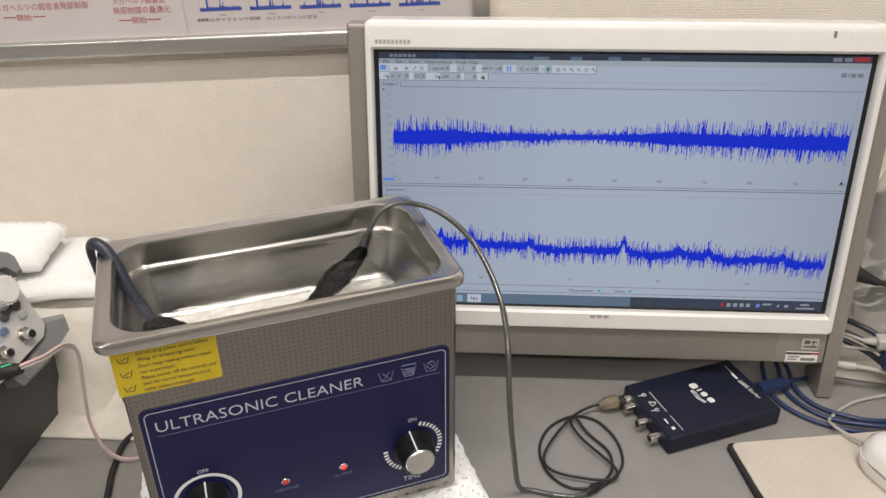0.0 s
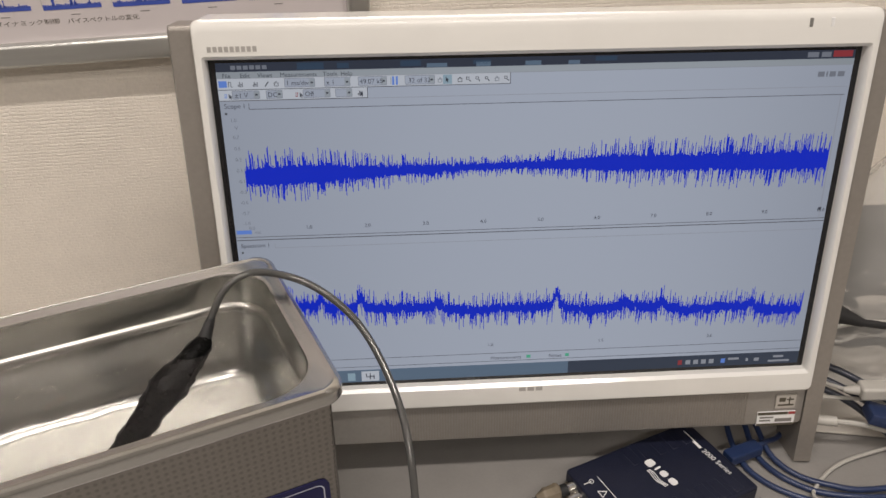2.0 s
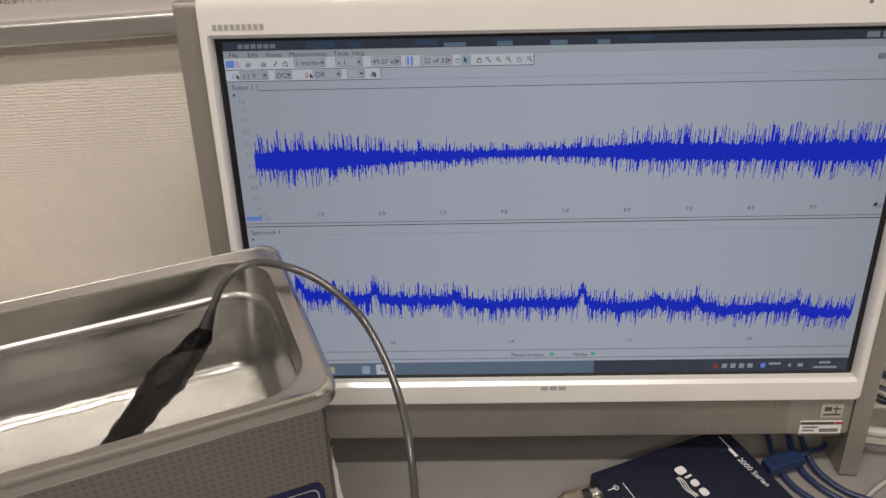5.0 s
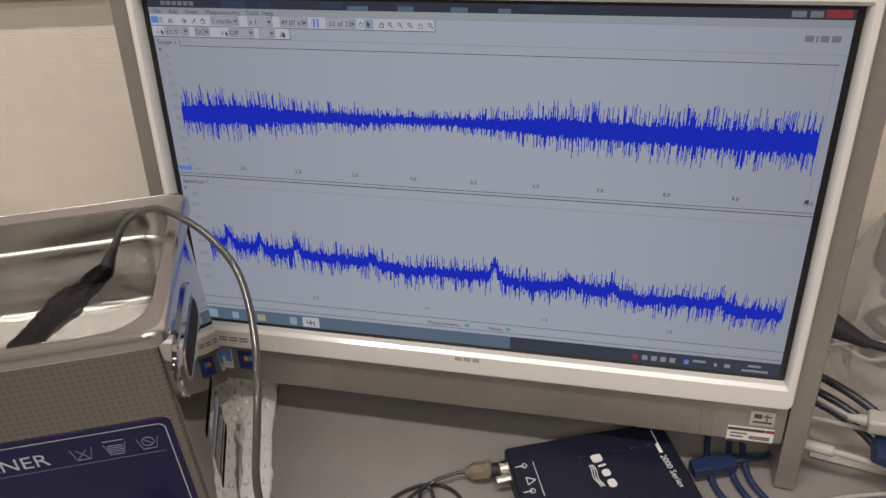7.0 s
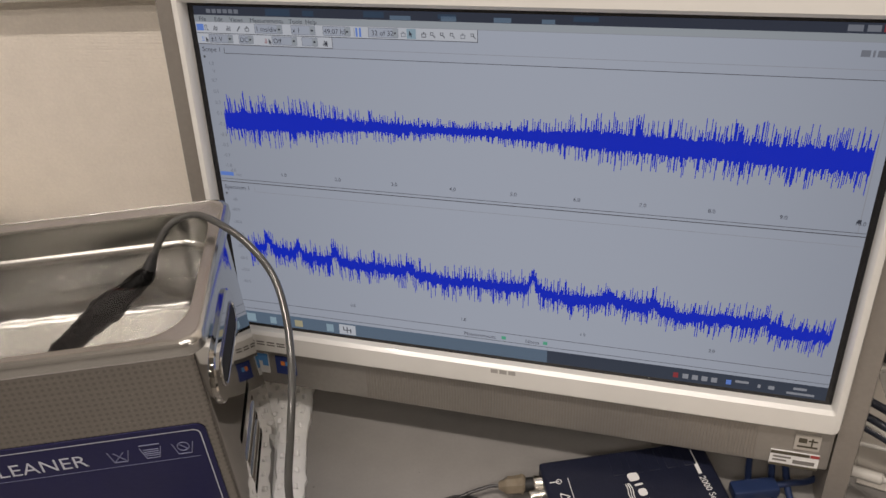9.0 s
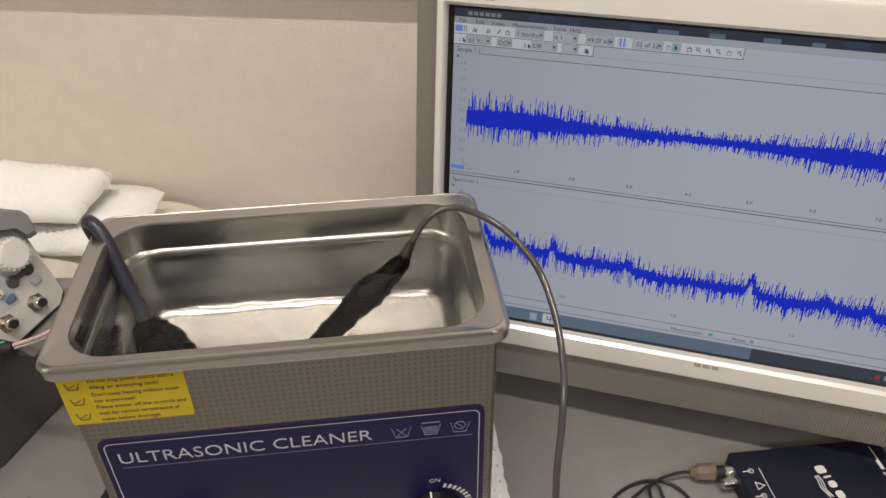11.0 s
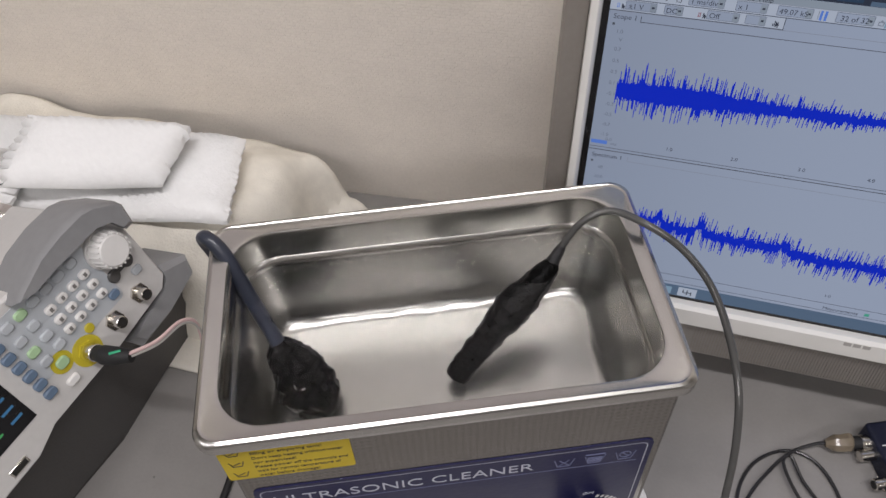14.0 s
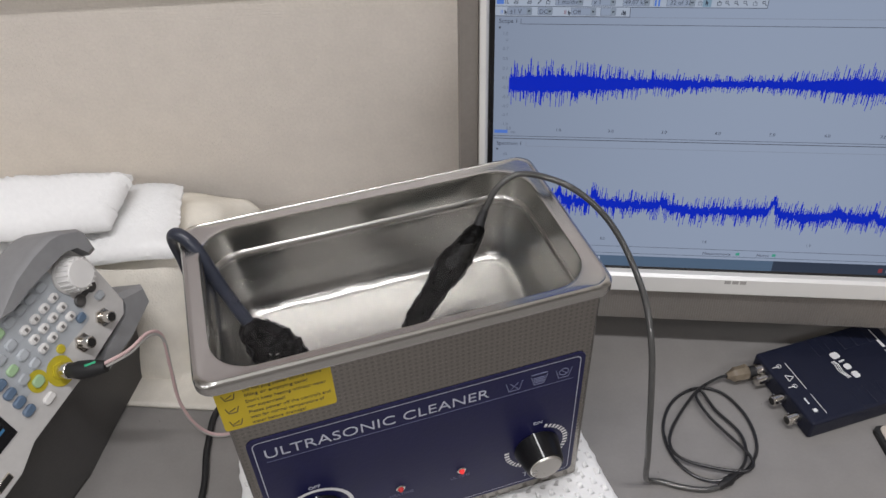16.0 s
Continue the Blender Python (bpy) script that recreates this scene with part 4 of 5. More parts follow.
                q0, q1 = Vector((x + 0.0235 * math.cos(an2), y0 - 0.0002, z + 0.0235 * math.sin(an2))), Vector((x + r1 * math.cos(an2), y0 - 0.0002, z + r1 * math.sin(an2)))
                bm.faces.new([bm.verts.new(q) for q in (Vector((x + 0.0235 * ca, y0 - 0.0002, z + 0.0235 * sa)), p1, q1, q0)])
        part("dial_scale", bm, WHITE_PRINT, p, smooth=False)
        knob = part("knob", R((x, y0, z), (x, y0 - 0.020, z), 0.0185, 0.0150, 32, 0.001), BLACK, c, "round black control knob")
        part("knob_face", R((x, y0 - 0.0195, z), (x, y0 - 0.0215, z), 0.0130, 0.0125, 32, 0.0005), KNOB_FACE, knob, "spun aluminium cap")
        t = radians(turn)
        part("pointer", R((x + 0.0145 * math.cos(t), y0 - 0.0205, z + 0.0145 * math.sin(t)), (x + 0.0186 * math.cos(t), y0 - 0.0006, z + 0.0186 * math.sin(t)), 0.0006, n=8), WHITE_PRINT, knob)
        lettering("dial_text", "ON" if x > 0 else "OFF", 0.005, PRINT, p, pose(x - 0.004, y0 - 0.0001, z + 0.028) @ FRONT)
        if x > 0:
            lettering("dial_text", "TIME", 0.0075, PRINT, p, pose(x - 0.010, y0 - 0.0001, z - 0.0385) @ FRONT)
    for x, text, material in ((-0.0235, "HEATING", RED_OFF), (0.0250, "UL.TIME", RED_ON)):
        led = part("indicator_lamp", R((x, y0, 0.068 + D), (x, y0 - 0.002, 0.068 + D), 0.0036, n=20, bevel=0.0006), CHROME, c, "small round red indicator lamp")
        part("lens", R((x, y0 - 0.0015, 0.068 + D), (x, y0 - 0.0042, 0.068 + D), 0.0025, 0.0015, 16, 0.0005), material, led)
        lettering("lamp_text", text, 0.0045, PRINT_DIM, p, pose(x - 0.009, y0 - 0.0001, 0.0570 + D) @ FRONT)
    # yellow warning sticker
    st = part("warning_sticker", slab(bmesh.new(), rounded(0.0710, 0.0390, 0.002, 4), -hd + 0.0004, -hd - 0.0006, "y", (-0.0925, 0.2055 + D)), YELLOW, c, "yellow warning sticker with small black text")
    yy = -hd - 0.0007
    rows = ("Do not plug power source before", "filling or emptying tank!", "Don't keep heating without water", "nor supervised!", "Please power off the controls and", "wait for normal temperature of", "water before drainage!")
    for i, row in enumerate(rows):
        z = 0.2195 - 0.0052 * i - (0.0 if i < 2 else 0.0006)
        lettering("warning_text", row, 0.0040, INK, st, pose(-0.111, yy, z + D) @ FRONT, 0.00155 * len(row))
    for i in range(3):
        x, z = -0.120, 0.2150 - 0.0125 * i + D
        bm = bmesh.new()
        rod(bm, (x - 0.004, yy, z + 0.005), (x - 0.0025, yy, z), 0.0003, n=6)
        rod(bm, (x - 0.0025, yy, z), (x + 0.0025, yy, z), 0.0003, n=6)
        rod(bm, (x + 0.0025, yy, z), (x + 0.004, yy, z + 0.005), 0.0003, n=6)
        rod(bm, (x - 0.002, yy, z + 0.0015), (x + 0.002, yy, z + 0.004), 0.0003, n=6)
        part("warning_symbol", bm, INK, st)


cleaner()


def water():
    """The water in the tank, with a faint ripple."""
    bm = bmesh.new()
    n, k = 60, 36
    hw, hd = 0.1195, 0.0630
    out = rounded(2 * hw, 2 * hd, 0.026, 10)
    grid = []
    for i in range(n + 1):
        col = []
        for j in range(k + 1):
            x, y = -hw + 2 * hw * i / n, -hd + 2 * hd * j / k
            r = 0.026
            dx, dy = max(0, abs(x) - hw + r), max(0, abs(y) - hd + r)
            q = math.hypot(dx, dy)
            if q > r:
                x = math.copysign(hw - r + dx * r / q, x)
                y = math.copysign(hd - r + dy * r / q, y)
            z = 0.00012 * math.sin(x * 260 + 2 * math.sin(y * 140)) * math.sin(y * 330 + 1.3) + 0.00035 * noise.noise(Vector((x * 60, y * 90, 0.3)))
            calm = min(1.0, max(0, min(i, n - i, j, k - j) - 1) / 4)
            rim = 0.0008 if i in (0, n) or j in (0, k) else 0.0
            col.append(bm.verts.new((x, y, 0.2055 - 0.006 + z * calm + rim)))
        grid.append(col)
    for i in range(n):
        for j in range(k):
            bm.faces.new((grid[i][j], grid[i + 1][j], grid[i + 1][j + 1], grid[i][j + 1]))
    ob = part("water", bm, glass("water", (0.97, 0.985, 0.98), 0.0, 1.33))
    ob.matrix_world = CLEANER @ pose(-0.0013, 0, 0)
    ob.visible_shadow = False
    tagged(ob, "clear rippling water filling the steel tank", "water", kind="structure")


water()


def in_cleaner(pts):
    return [CLEANER @ Vector((x, y, z - 0.006)) for x, y, z in pts]


# ---- foam mat under the cleaner ----
def foam_mat():
    bm = bmesh.new()
    n, k = 144, 136
    x0, x1, y0, y1 = -0.146, 0.150, -0.118, 0.160
    top, low = [], []
    for i in range(n + 1):
        a, b = [], []
        for j in range(k + 1):
            u, v = i / n, j / k
            x = x0 + (x1 + 0.016 * max(0, v - 0.4) - x0) * u + 0.003 * noise.noise(Vector((u * 3, v * 4, 1))) + 0.0018 * noise.noise(Vector((u * 30, v * 26, 2)))
            y = y0 + (y1 - y0) * v + 0.003 * noise.noise(Vector((u * 4, v * 3, 5))) + 0.0018 * noise.noise(Vector((u * 30, v * 26, 8)))
            flat = 0.0 if abs(x) < 0.128 and abs(y) < 0.075 else 1.0
            edge = min(u * n, (1 - u) * n, v * k, (1 - v) * k)
            soft = 1 - math.exp(-edge * 0.6)
            hole = (i % 6 == 0 and j % 8 < 2) or (i % 6 == 3 and 4 <= j % 8 < 6)
            puff = (0.0045 * soft + 0.0018 * noise.noise(Vector((u * 9, v * 9, 3))) - (0.0060 if hole and edge > 2 else 0)) * flat
            a.append(bm.verts.new((x, y, 0.0055 + puff)))
            b.append(bm.verts.new((x, y, 0.0005)))
        top.append(a), low.append(b)
    for i in range(n):
        for j in range(k):
            bm.faces.new((top[i][j], top[i + 1][j], top[i + 1][j + 1], top[i][j + 1]))
            bm.faces.new((low[i][j], low[i][j + 1], low[i + 1][j + 1], low[i + 1][j]))
    rim = [(i, 0) for i in range(n)] + [(n, j) for j in range(k)] + [(i, k) for i in range(n, 0, -1)] + [(0, j) for j in range(k, 0, -1)]
    for (a, b), (c, d) in zip(rim, rim[1:] + rim[:1]):
        bm.faces.new((low[a][b], low[c][d], top[c][d], top[a][b]))
    ob = part("foam_mat", bm, FOAM)
    ob.matrix_world = pose(-0.068, 0.5257, T, 0, 0, 22.7)
    tagged(ob, "white dimpled foam sheet lying under the steel cleaner", "foam mat")


foam_mat()


# ---- probes in the tank ----
def right_probe():
    t = thing("sensor_probe", pose(0, 0, 0), "black-wrapped sensor probe on a grey cable, dipped in the water", "sensor probe")
    a = in_cleaner([(0.0085, -0.0110, 0.1440), (0.022, -0.001, 0.158), (0.036, 0.008, 0.171), (0.050, 0.018, 0.184), (0.064, 0.027, 0.196), (0.075, 0.034, 0.205), (0.0795, 0.037, 0.2095)])
    part("probe_body", Tb(a, [0.0076, 0.0090, 0.0098, 0.0128, 0.0100, 0.0072, 0.0040], 30, 14, 0.17), TAPE, t, "lumpy black-wrapped tip")
    b = in_cleaner([(0.0785, 0.0360, 0.2080), (0.0850, 0.0405, 0.2200), (0.0980, 0.0445, 0.2370), (0.1160, 0.0440, 0.2435)])
    b += [Vector(p) for p in ((0.048, 0.601, 0.9650), (0.069, 0.595, 0.9555), (0.088, 0.585, 0.9400), (0.103, 0.565, 0.9230), (0.1145, 0.539, 0.9030), (0.1195, 0.516, 0.8785), (0.1212, 0.498, 0.8500), (0.1240, 0.491, 0.8150), (0.1280, 0.492, 0.7800), (0.1322, 0.499, 0.7450), (0.1375, 0.5065, 0.7265), (0.148, 0.508, 0.7230), (0.166, 0.5040, 0.7228), (0.185, 0.5030, 0.7228), (0.200, 0.508, 0.7228))]
    part("cable", Tb(b, 0.0024, 12, 8), COAX, t, "grey coaxial cable")
    part("sleeve", Tb(in_cleaner([(0.0765, 0.0350, 0.2060), (0.0815, 0.0385, 0.2140), (0.0850, 0.0405, 0.2200)]), [0.0048, 0.0036, 0.0026], 12, 8, 0.2), RUBBER, t)
    z = T + 0.0022
    coil = [(0.199, 0.508, z), (0.206, 0.512, z)]
    coil += [(0.225, 0.528, z), (0.236, 0.550, z), (0.233, 0.580, z), (0.216, 0.606, z), (0.192, 0.610, z), (0.168, 0.592, z), (0.157, 0.562, z), (0.163, 0.532, z), (0.182, 0.514, z), (0.204, 0.513, z + 0.004), (0.222, 0.532, z + 0.003), (0.224, 0.560, z + 0.001), (0.206, 0.586, z + 0.001), (0.196, 0.604, z + 0.004), (0.190, 0.596, z + 0.005), (0.200, 0.572, z + 0.005), (0.226, 0.536, z + 0.005), (0.222, 0.522, z + 0.004), (0.196, 0.522, z + 0.004), (0.168, 0.530, z + 0.004), (0.160, 0.546, z + 0.004), (0.170, 0.572, z + 0.004), (0.192, 0.603, z + 0.006), (0.212, 0.617, z + 0.008), (0.224, 0.6215, z + 0.008)]
    part("thin_cable", Tb(coil, 0.0014, 8, 6), BLACK_COAX, t, "thin black coiled lead")
    part("knot", Tb([(0.196, 0.506, z + 0.001), (0.204, 0.511, z + 0.003), (0.210, 0.517, z + 0.003)], [0.0028, 0.0045, 0.0025], 10, 6, 0.3), RUBBER, t)
    boot = part("connector", Tb([(0.221, 0.6205, T + 0.010), (0.228, 0.6220, T + 0.0105), (0.2385, 0.6250, T + 0.011), (0.2410, 0.6255, T + 0.011)], [0.0030, 0.0072, 0.0076, 0.0060], 8, 4, 0.12), CLEAR_BOOT, t, "amber translucent connector boot")
    part("collar", R((0.2400, 0.6250, T + 0.011), (0.2480, 0.6275, T + 0.011), 0.0056, n=18, bevel=0.0006), RUBBER, boot)
    part("bayonet", R((0.2470, 0.6270, T + 0.011), (0.2580, 0.6305, T + 0.011), 0.0066, n=20, bevel=0.0008), CHROME, boot, "knurled nickel bayonet ring")


def left_probe():
    t = thing("transducer_probe", pose(0, 0, 0), "black-wrapped transducer on a dark blue cable hooked over the rim", "transducer")
    a = in_cleaner([(-0.1420, 0.0800, 0.165), (-0.1425, 0.0760, 0.205), (-0.1425, 0.0690, 0.232), (-0.1370, 0.0620, 0.2420), (-0.1280, 0.0540, 0.2350), (-0.1190, 0.0420, 0.2120), (-0.1100, 0.0290, 0.1850), (-0.1030, 0.0180, 0.1680)])
    part("cable", Tb(a, [0.0024, 0.0026, 0.0036, 0.0048, 0.0050, 0.0050, 0.0050, 0.0050], 14, 8), DARK_BLUE_CABLE, t, "thick glossy dark blue cable")
    b = in_cleaner([(-0.1045, 0.0200, 0.1700), (-0.1010, 0.0150, 0.1640), (-0.0945, 0.0060, 0.1570), (-0.0865, -0.0070, 0.1510), (-0.0790, -0.0190, 0.1480), (-0.0735, -0.0270, 0.1450)])
    part("probe_body", Tb(b, [0.0060, 0.0115, 0.0160, 0.0180, 0.0150, 0.0050], 36, 14, 0.26), TAPE, t, "lumpy black-wrapped head")
    p = in_cleaner([(-0.0900, -0.0130, 0.1665)])[0]
    bm = bmesh.new()
    bmesh.ops.create_icosphere(bm, subdivisions=2, radius=0.0032, matrix=Matrix.Translation(p) @ Matrix.Diagonal((1.3, 1, 0.5, 1)))
    part("bare_spot", bm, MARK, t, "small bare pale patch")


right_probe()
left_probe()


# ---- USB oscilloscope ----
def oscilloscope():
    w, d, h = 0.131, 0.086, 0.021
    t = thing("usb_oscilloscope", pose(0.3255, 0.6262, T, 0, 0, 22.5), "flat navy plastic oscilloscope box lying on the desk", "oscilloscope")
    part("case", B(-w / 2, w / 2, -d / 2, d / 2, 0, h, 0.0028, 3), BOX_NAVY, t)
    for i in range(5):
        for s in (-1, 1):
            x = -0.012 + i * 0.014
            part("rib", B(x, x + 0.009, s * 0.030 - 0.010, s * 0.030 + 0.010, h - 0.0006, h + 0.0005, 0.0004, 1), BOX_NAVY, t)
    for i, y in enumerate((0.020, -0.004, -0.026)):
        s = part("socket", R((-w / 2 + 0.001, y, 0.011), (-w / 2 - 0.012, y, 0.011), 0.0048, n=20, bevel=0.0005), CHROME, t, "nickel bayonet socket")
        if i:
            part("bore", R((-w / 2 - 0.0110, y, 0.011), (-w / 2 - 0.0123, y, 0.011), 0.0035, n=16), HOLE_SHADE, s)
            part("pin", R((-w / 2 - 0.006, y - 0.006, 0.011), (-w / 2 - 0.006, y + 0.006, 0.011), 0.0009, n=8), CHROME, s)
    # emblem drawn as plain blocks and waves, reading along the short side
    turn = pose(0.004, 0.004, h + 0.0002, 0, 0, -90 + 6)
    for x, w, low in ((-0.0165, 0.0074, -0.0050), (-0.0062, 0.0018, -0.0030), (-0.0012, 0.0064, -0.0030), (0.0084, 0.0074, -0.0030)):
        part("emblem_block", slab(bmesh.new(), [(turn @ Vector((x + w / 2 + u, (0.0034 + low) / 2 + v, 0))).to_2d() for u, v in rounded(w, 0.0034 - low, min(0.0022, w * 0.4), 3)], h, h + 0.0004), WHITE_PRINT, t)
    for k in range(3):
        line = [turn @ Vector((-0.008 + i * 0.0026, -0.0068 - k * 0.0016 + 0.0009 * math.sin(i * 0.9 + 0.4 * k), 0.0002)) for i in range(9)]
        part("emblem_wave", Tb(line, 0.0004, 6, 4), WHITE_PRINT, t)
    lettering("series_text", "2000 Series", 0.0070, WHITE_PRINT, t, pose(0.050, 0.008, h + 0.0004, 0, 0, -86), 0.031)
    part("series_mark", B(0.0510, 0.0538, 0.011, 0.034, h, h + 0.0003), WHITE_PRINT, t)
    for y in (0.020, -0.004):
        bm = bmesh.new()
        c = Vector((-0.0545, y + 0.002, h + 0.0002))
        tube(bm, [c + Vector((0.0020 * math.cos(k * 0.7), 0.0020 * math.sin(k * 0.7), 0)) for k in range(10)], 0.0003, 6, 2)
        rod(bm, c, c + Vector((-0.007, 0, 0)), 0.0004, n=6)
        part("channel_symbol", bm, WHITE_PRINT, t)
    bm = bmesh.new()
    tri = [Vector((-0.056, 0.011, h + 0.0002)), Vector((-0.056, 0.004, h + 0.0002)), Vector((-0.0495, 0.0075, h + 0.0002))]
    for a, b in zip(tri, tri[1:] + tri[:1]):
        rod(bm, a, b, 0.0004, n=6)
    part("warning_symbol", bm, WHITE_PRINT, t)
    bm = bmesh.new()
    rod(bm, (-0.047, 0.024, h + 0.0002), (-0.047, -0.008, h + 0.0002), 0.0003, n=6)
    rod(bm, (-0.047, -0.014, h + 0.0002), (-0.047, -0.036, h + 0.0002), 0.0003, n=6)
    part("marking_line", bm, WHITE_PRINT, t)
    part("port_symbol", B(-0.056, -0.0545, -0.023, -0.016, h, h + 0.0003), WHITE_PRINT, t)
    part("port_symbol", B(-0.056, -0.0525, -0.032, -0.0285, h, h + 0.0003), WHITE_PRINT, t)


oscilloscope()


# ---- cables beside and behind the computer ----
def usb_cable():
    t = thing("usb_cable", pose(0, 0, 0), "blue USB cable plugged into the oscilloscope and looped on the desk", "cable")
    d = Vector((0.92, 0.38, 0)).normalized()
    a = Vector((0.394, 0.653, T + 0.011))
    part("plug", B(-0.001, 0.034, -0.0065, 0.0065, -0.005, 0.005, 0.002, 2, pose(a.x, a.y, a.z, 0, 0, 20)), USB_BLUE, t, "bright blue moulded plug")
    r = 0.0026
    z = T + r
    p = a + d * 0.033
    part("cord", Tb([p, p + d * 0.012, (0.452, 0.680, z + 0.004), (0.470, 0.700, z + 0.003), (0.475, 0.735, z)], r, 10, 6), BLUE_CABLE, t)
    part("loop", Tb([(0.412, 0.705, z + 0.010), (0.408, 0.690, z + 0.008), (0.407, 0.665, z + 0.003), (0.414, 0.640, z), (0.436, 0.6170, z), (0.470, 0.6030, z), (0.510, 0.6000, z), (0.560, 0.606, z), (0.620, 0.625, z)], r, 10, 8), BLUE_CABLE, t)
    part("loop", Tb([(0.424, 0.710, z + 0.012), (0.424, 0.690, z + 0.010), (0.424, 0.664, z + 0.002), (0.434, 0.640, z), (0.456, 0.6200, z), (0.484, 0.6080, z + 0.004), (0.520, 0.6060, z + 0.004), (0.600, 0.615, z)], r, 10, 8), BLUE_CABLE, t)
    part("loop", Tb([(0.432, 0.712, z + 0.014), (0.433, 0.690, z + 0.012), (0.436, 0.660, z + 0.003), (0.450, 0.638, z), (0.472, 0.6230, z + 0.002), (0.500, 0.6160, z + 0.002), (0.560, 0.622, z + 0.002), (0.620, 0.640, z)], r, 10, 8), BLUE_CABLE, t)
    for x0, z0, y1 in ((0.462, 0.062, 0.655), (0.462, 0.047, 0.660), (0.462, 0.036, 0.640)):
        part("strand", Tb([(x0 - 0.02, 0.735, T + z0), (x0 + 0.020, 0.716, T + z0 + 0.003), (0.520, 0.690, T + z0 - 0.004), (0.555, y1, T + z0 - 0.022), (0.590, y1 - 0.02, z + 0.004), (0.64, y1 - 0.02, z)], 0.0033, 10, 6), DARK_BLUE_CABLE, t)
    part("plug", B(-0.002, 0.050, -0.011, 0.011, -0.006, 0.006, 0.003, 2, pose(0.520, 0.668, T + 0.042, 0, 12, -12)), BLUE_CABLE, t, "dark blue connector shell")


def power_cable():
    t = thing("power_cable", pose(0, 0, 0), "black power plug and cord at the back of the computer", "cable")
    a, b = Vector((0.460, 0.694, T + 0.140)), Vector((0.497, 0.680, T + 0.130))
    part("plug", Tb([a, a + (b - a) * 0.35, a + (b - a) * 0.7, b], [0.0090, 0.0090, 0.0060, 0.0036], 14, 6), RUBBER, t)
    part("cord", Tb([b - (b - a) * 0.05, (0.525, 0.679, T + 0.124), (0.555, 0.680, T + 0.105), (0.580, 0.690, T + 0.060), (0.610, 0.70, T + 0.008), (0.70, 0.72, T + 0.004)], 0.0032, 10, 6), RUBBER, t)


def white_cables():
    t = thing("white_cable", pose(0, 0, 0), "thin white cables with a white connector tangled behind the computer", "cable")
    for k, pts in enumerate((
        [(0.462, 0.720, T + 0.078), (0.482, 0.712, T + 0.098), (0.512, 0.704, T + 0.112), (0.550, 0.70, T + 0.112), (0.60, 0.70, T + 0.09), (0.64, 0.70, T + 0.003)],
        [(0.460, 0.730, T + 0.046), (0.482, 0.705, T + 0.052), (0.503, 0.683, T + 0.056)],
        [(0.462, 0.745, T + 0.090), (0.495, 0.760, T + 0.070), (0.530, 0.745, T + 0.060), (0.560, 0.76, T + 0.075), (0.53, 0.775, T + 0.085), (0.50, 0.755, T + 0.060), (0.475, 0.740, T + 0.055)],
        [(0.458, 0.680, T + 0.028), (0.494, 0.6675, T + 0.0335), (0.530, 0.662, T + 0.028), (0.58, 0.66, T + 0.004)],
        [(0.458, 0.700, T + 0.036), (0.500, 0.690, T + 0.041), (0.550, 0.680, T + 0.038), (0.60, 0.67, T + 0.004)],
    )):
        part("cord", Tb(pts, 0.0018 if k != 3 else 0.0024, 8, 8), WHITE_WIRE, t)
    part("connector", B(0, 0.036, -0.008, 0.008, -0.0065, 0.0065, 0.003, 3, pose(0.5125, 0.679, T + 0.058, 0, -6, -10)), WHITE_WIRE, t, "ivory plastic connector body")
    part("strain_relief", R((0.501, 0.683, T + 0.056), (0.5145, 0.679, T + 0.058), 0.0024, 0.0050, 12), WHITE_WIRE, t)
    part("coupler", R((0.470, 0.676, T + 0.030), (0.494, 0.6675, T + 0.0335), 0.0044, n=14, bevel=0.001), WHITE_WIRE, t, "white cable coupler")


def paper_stack():
    t = thing("paper_sheets", pose(0.640, 0.735, T, 0, 0, -14), "loose white sheets of paper lying on the desk", "paper")
    for i in range(3):
        part("sheet", B(-0.15, 0.15, -0.068, 0.068, 0, 0.0008, 0, 1, pose(0.004 * i, -0.003 * i, 0.0010 * i + 0.0002, 0, 0, 1.6 * i)), SHEET, t)


def plastic_bag():
    t = thing("plastic_bag", pose(0.572, 0.760, T + 0.0045), "crumpled clear plastic bag holding black cables", "plastic bag")
    bm = bmesh.new()
    rings = []
    for i in range(15):
        v = i / 14
        ring = []
        for j in range(28):
            a = 2 * math.pi * j / 28
            w = math.sin(math.pi * min(0.96, 0.12 + v * 0.86)) ** 0.5
            q = 1 + 0.22 * noise.noise(Vector((math.cos(a) * 2.2, math.sin(a) * 2.2, v * 5)))
            ring.append((0.078 * w * q * math.cos(a), 0.042 * w * q * math.sin(a), 0.003 + 0.245 * v + 0.008 * noise.noise(Vector((a, v * 4, 2)))))
        rings.append(ring)
    loft(bm, rings)
    bag = part("film", bm, FILM, t, "clear crinkled film")
    bag.visible_shadow = False
    rng = random.Random(8)
    for k in range(4):
        z = 0.050 + k * 0.034
        pts = [(0.050 * math.cos(i * 0.75 + k) * rng.uniform(0.6, 1.0), 0.020 * math.sin(i * 0.75 + k), z + rng.uniform(-0.012, 0.012)) for i in range(13)]
        part("bundled_cable", Tb(pts, 0.0042, 8, 5), RUBBER, t, "bundled black cable")
    part("plug_block", B(-0.058, -0.004, -0.016, 0.016, 0.128, 0.190, 0.013, 3), RUBBER, t)


FILM = bpy.data.materials.new("clear_film")
FILM.use_nodes = True
_n, _l = FILM.node_tree.nodes, FILM.node_tree.links
_mix, _clear, _gloss = _n.new("ShaderNodeMixShader"), _n.new("ShaderNodeBsdfTransparent"), _n["Principled BSDF"]
_gloss.inputs["Base Color"].default_value, _gloss.inputs["Roughness"].default_value = (0.75, 0.74, 0.72, 1), 0.25
_mix.inputs[0].default_value = 0.38
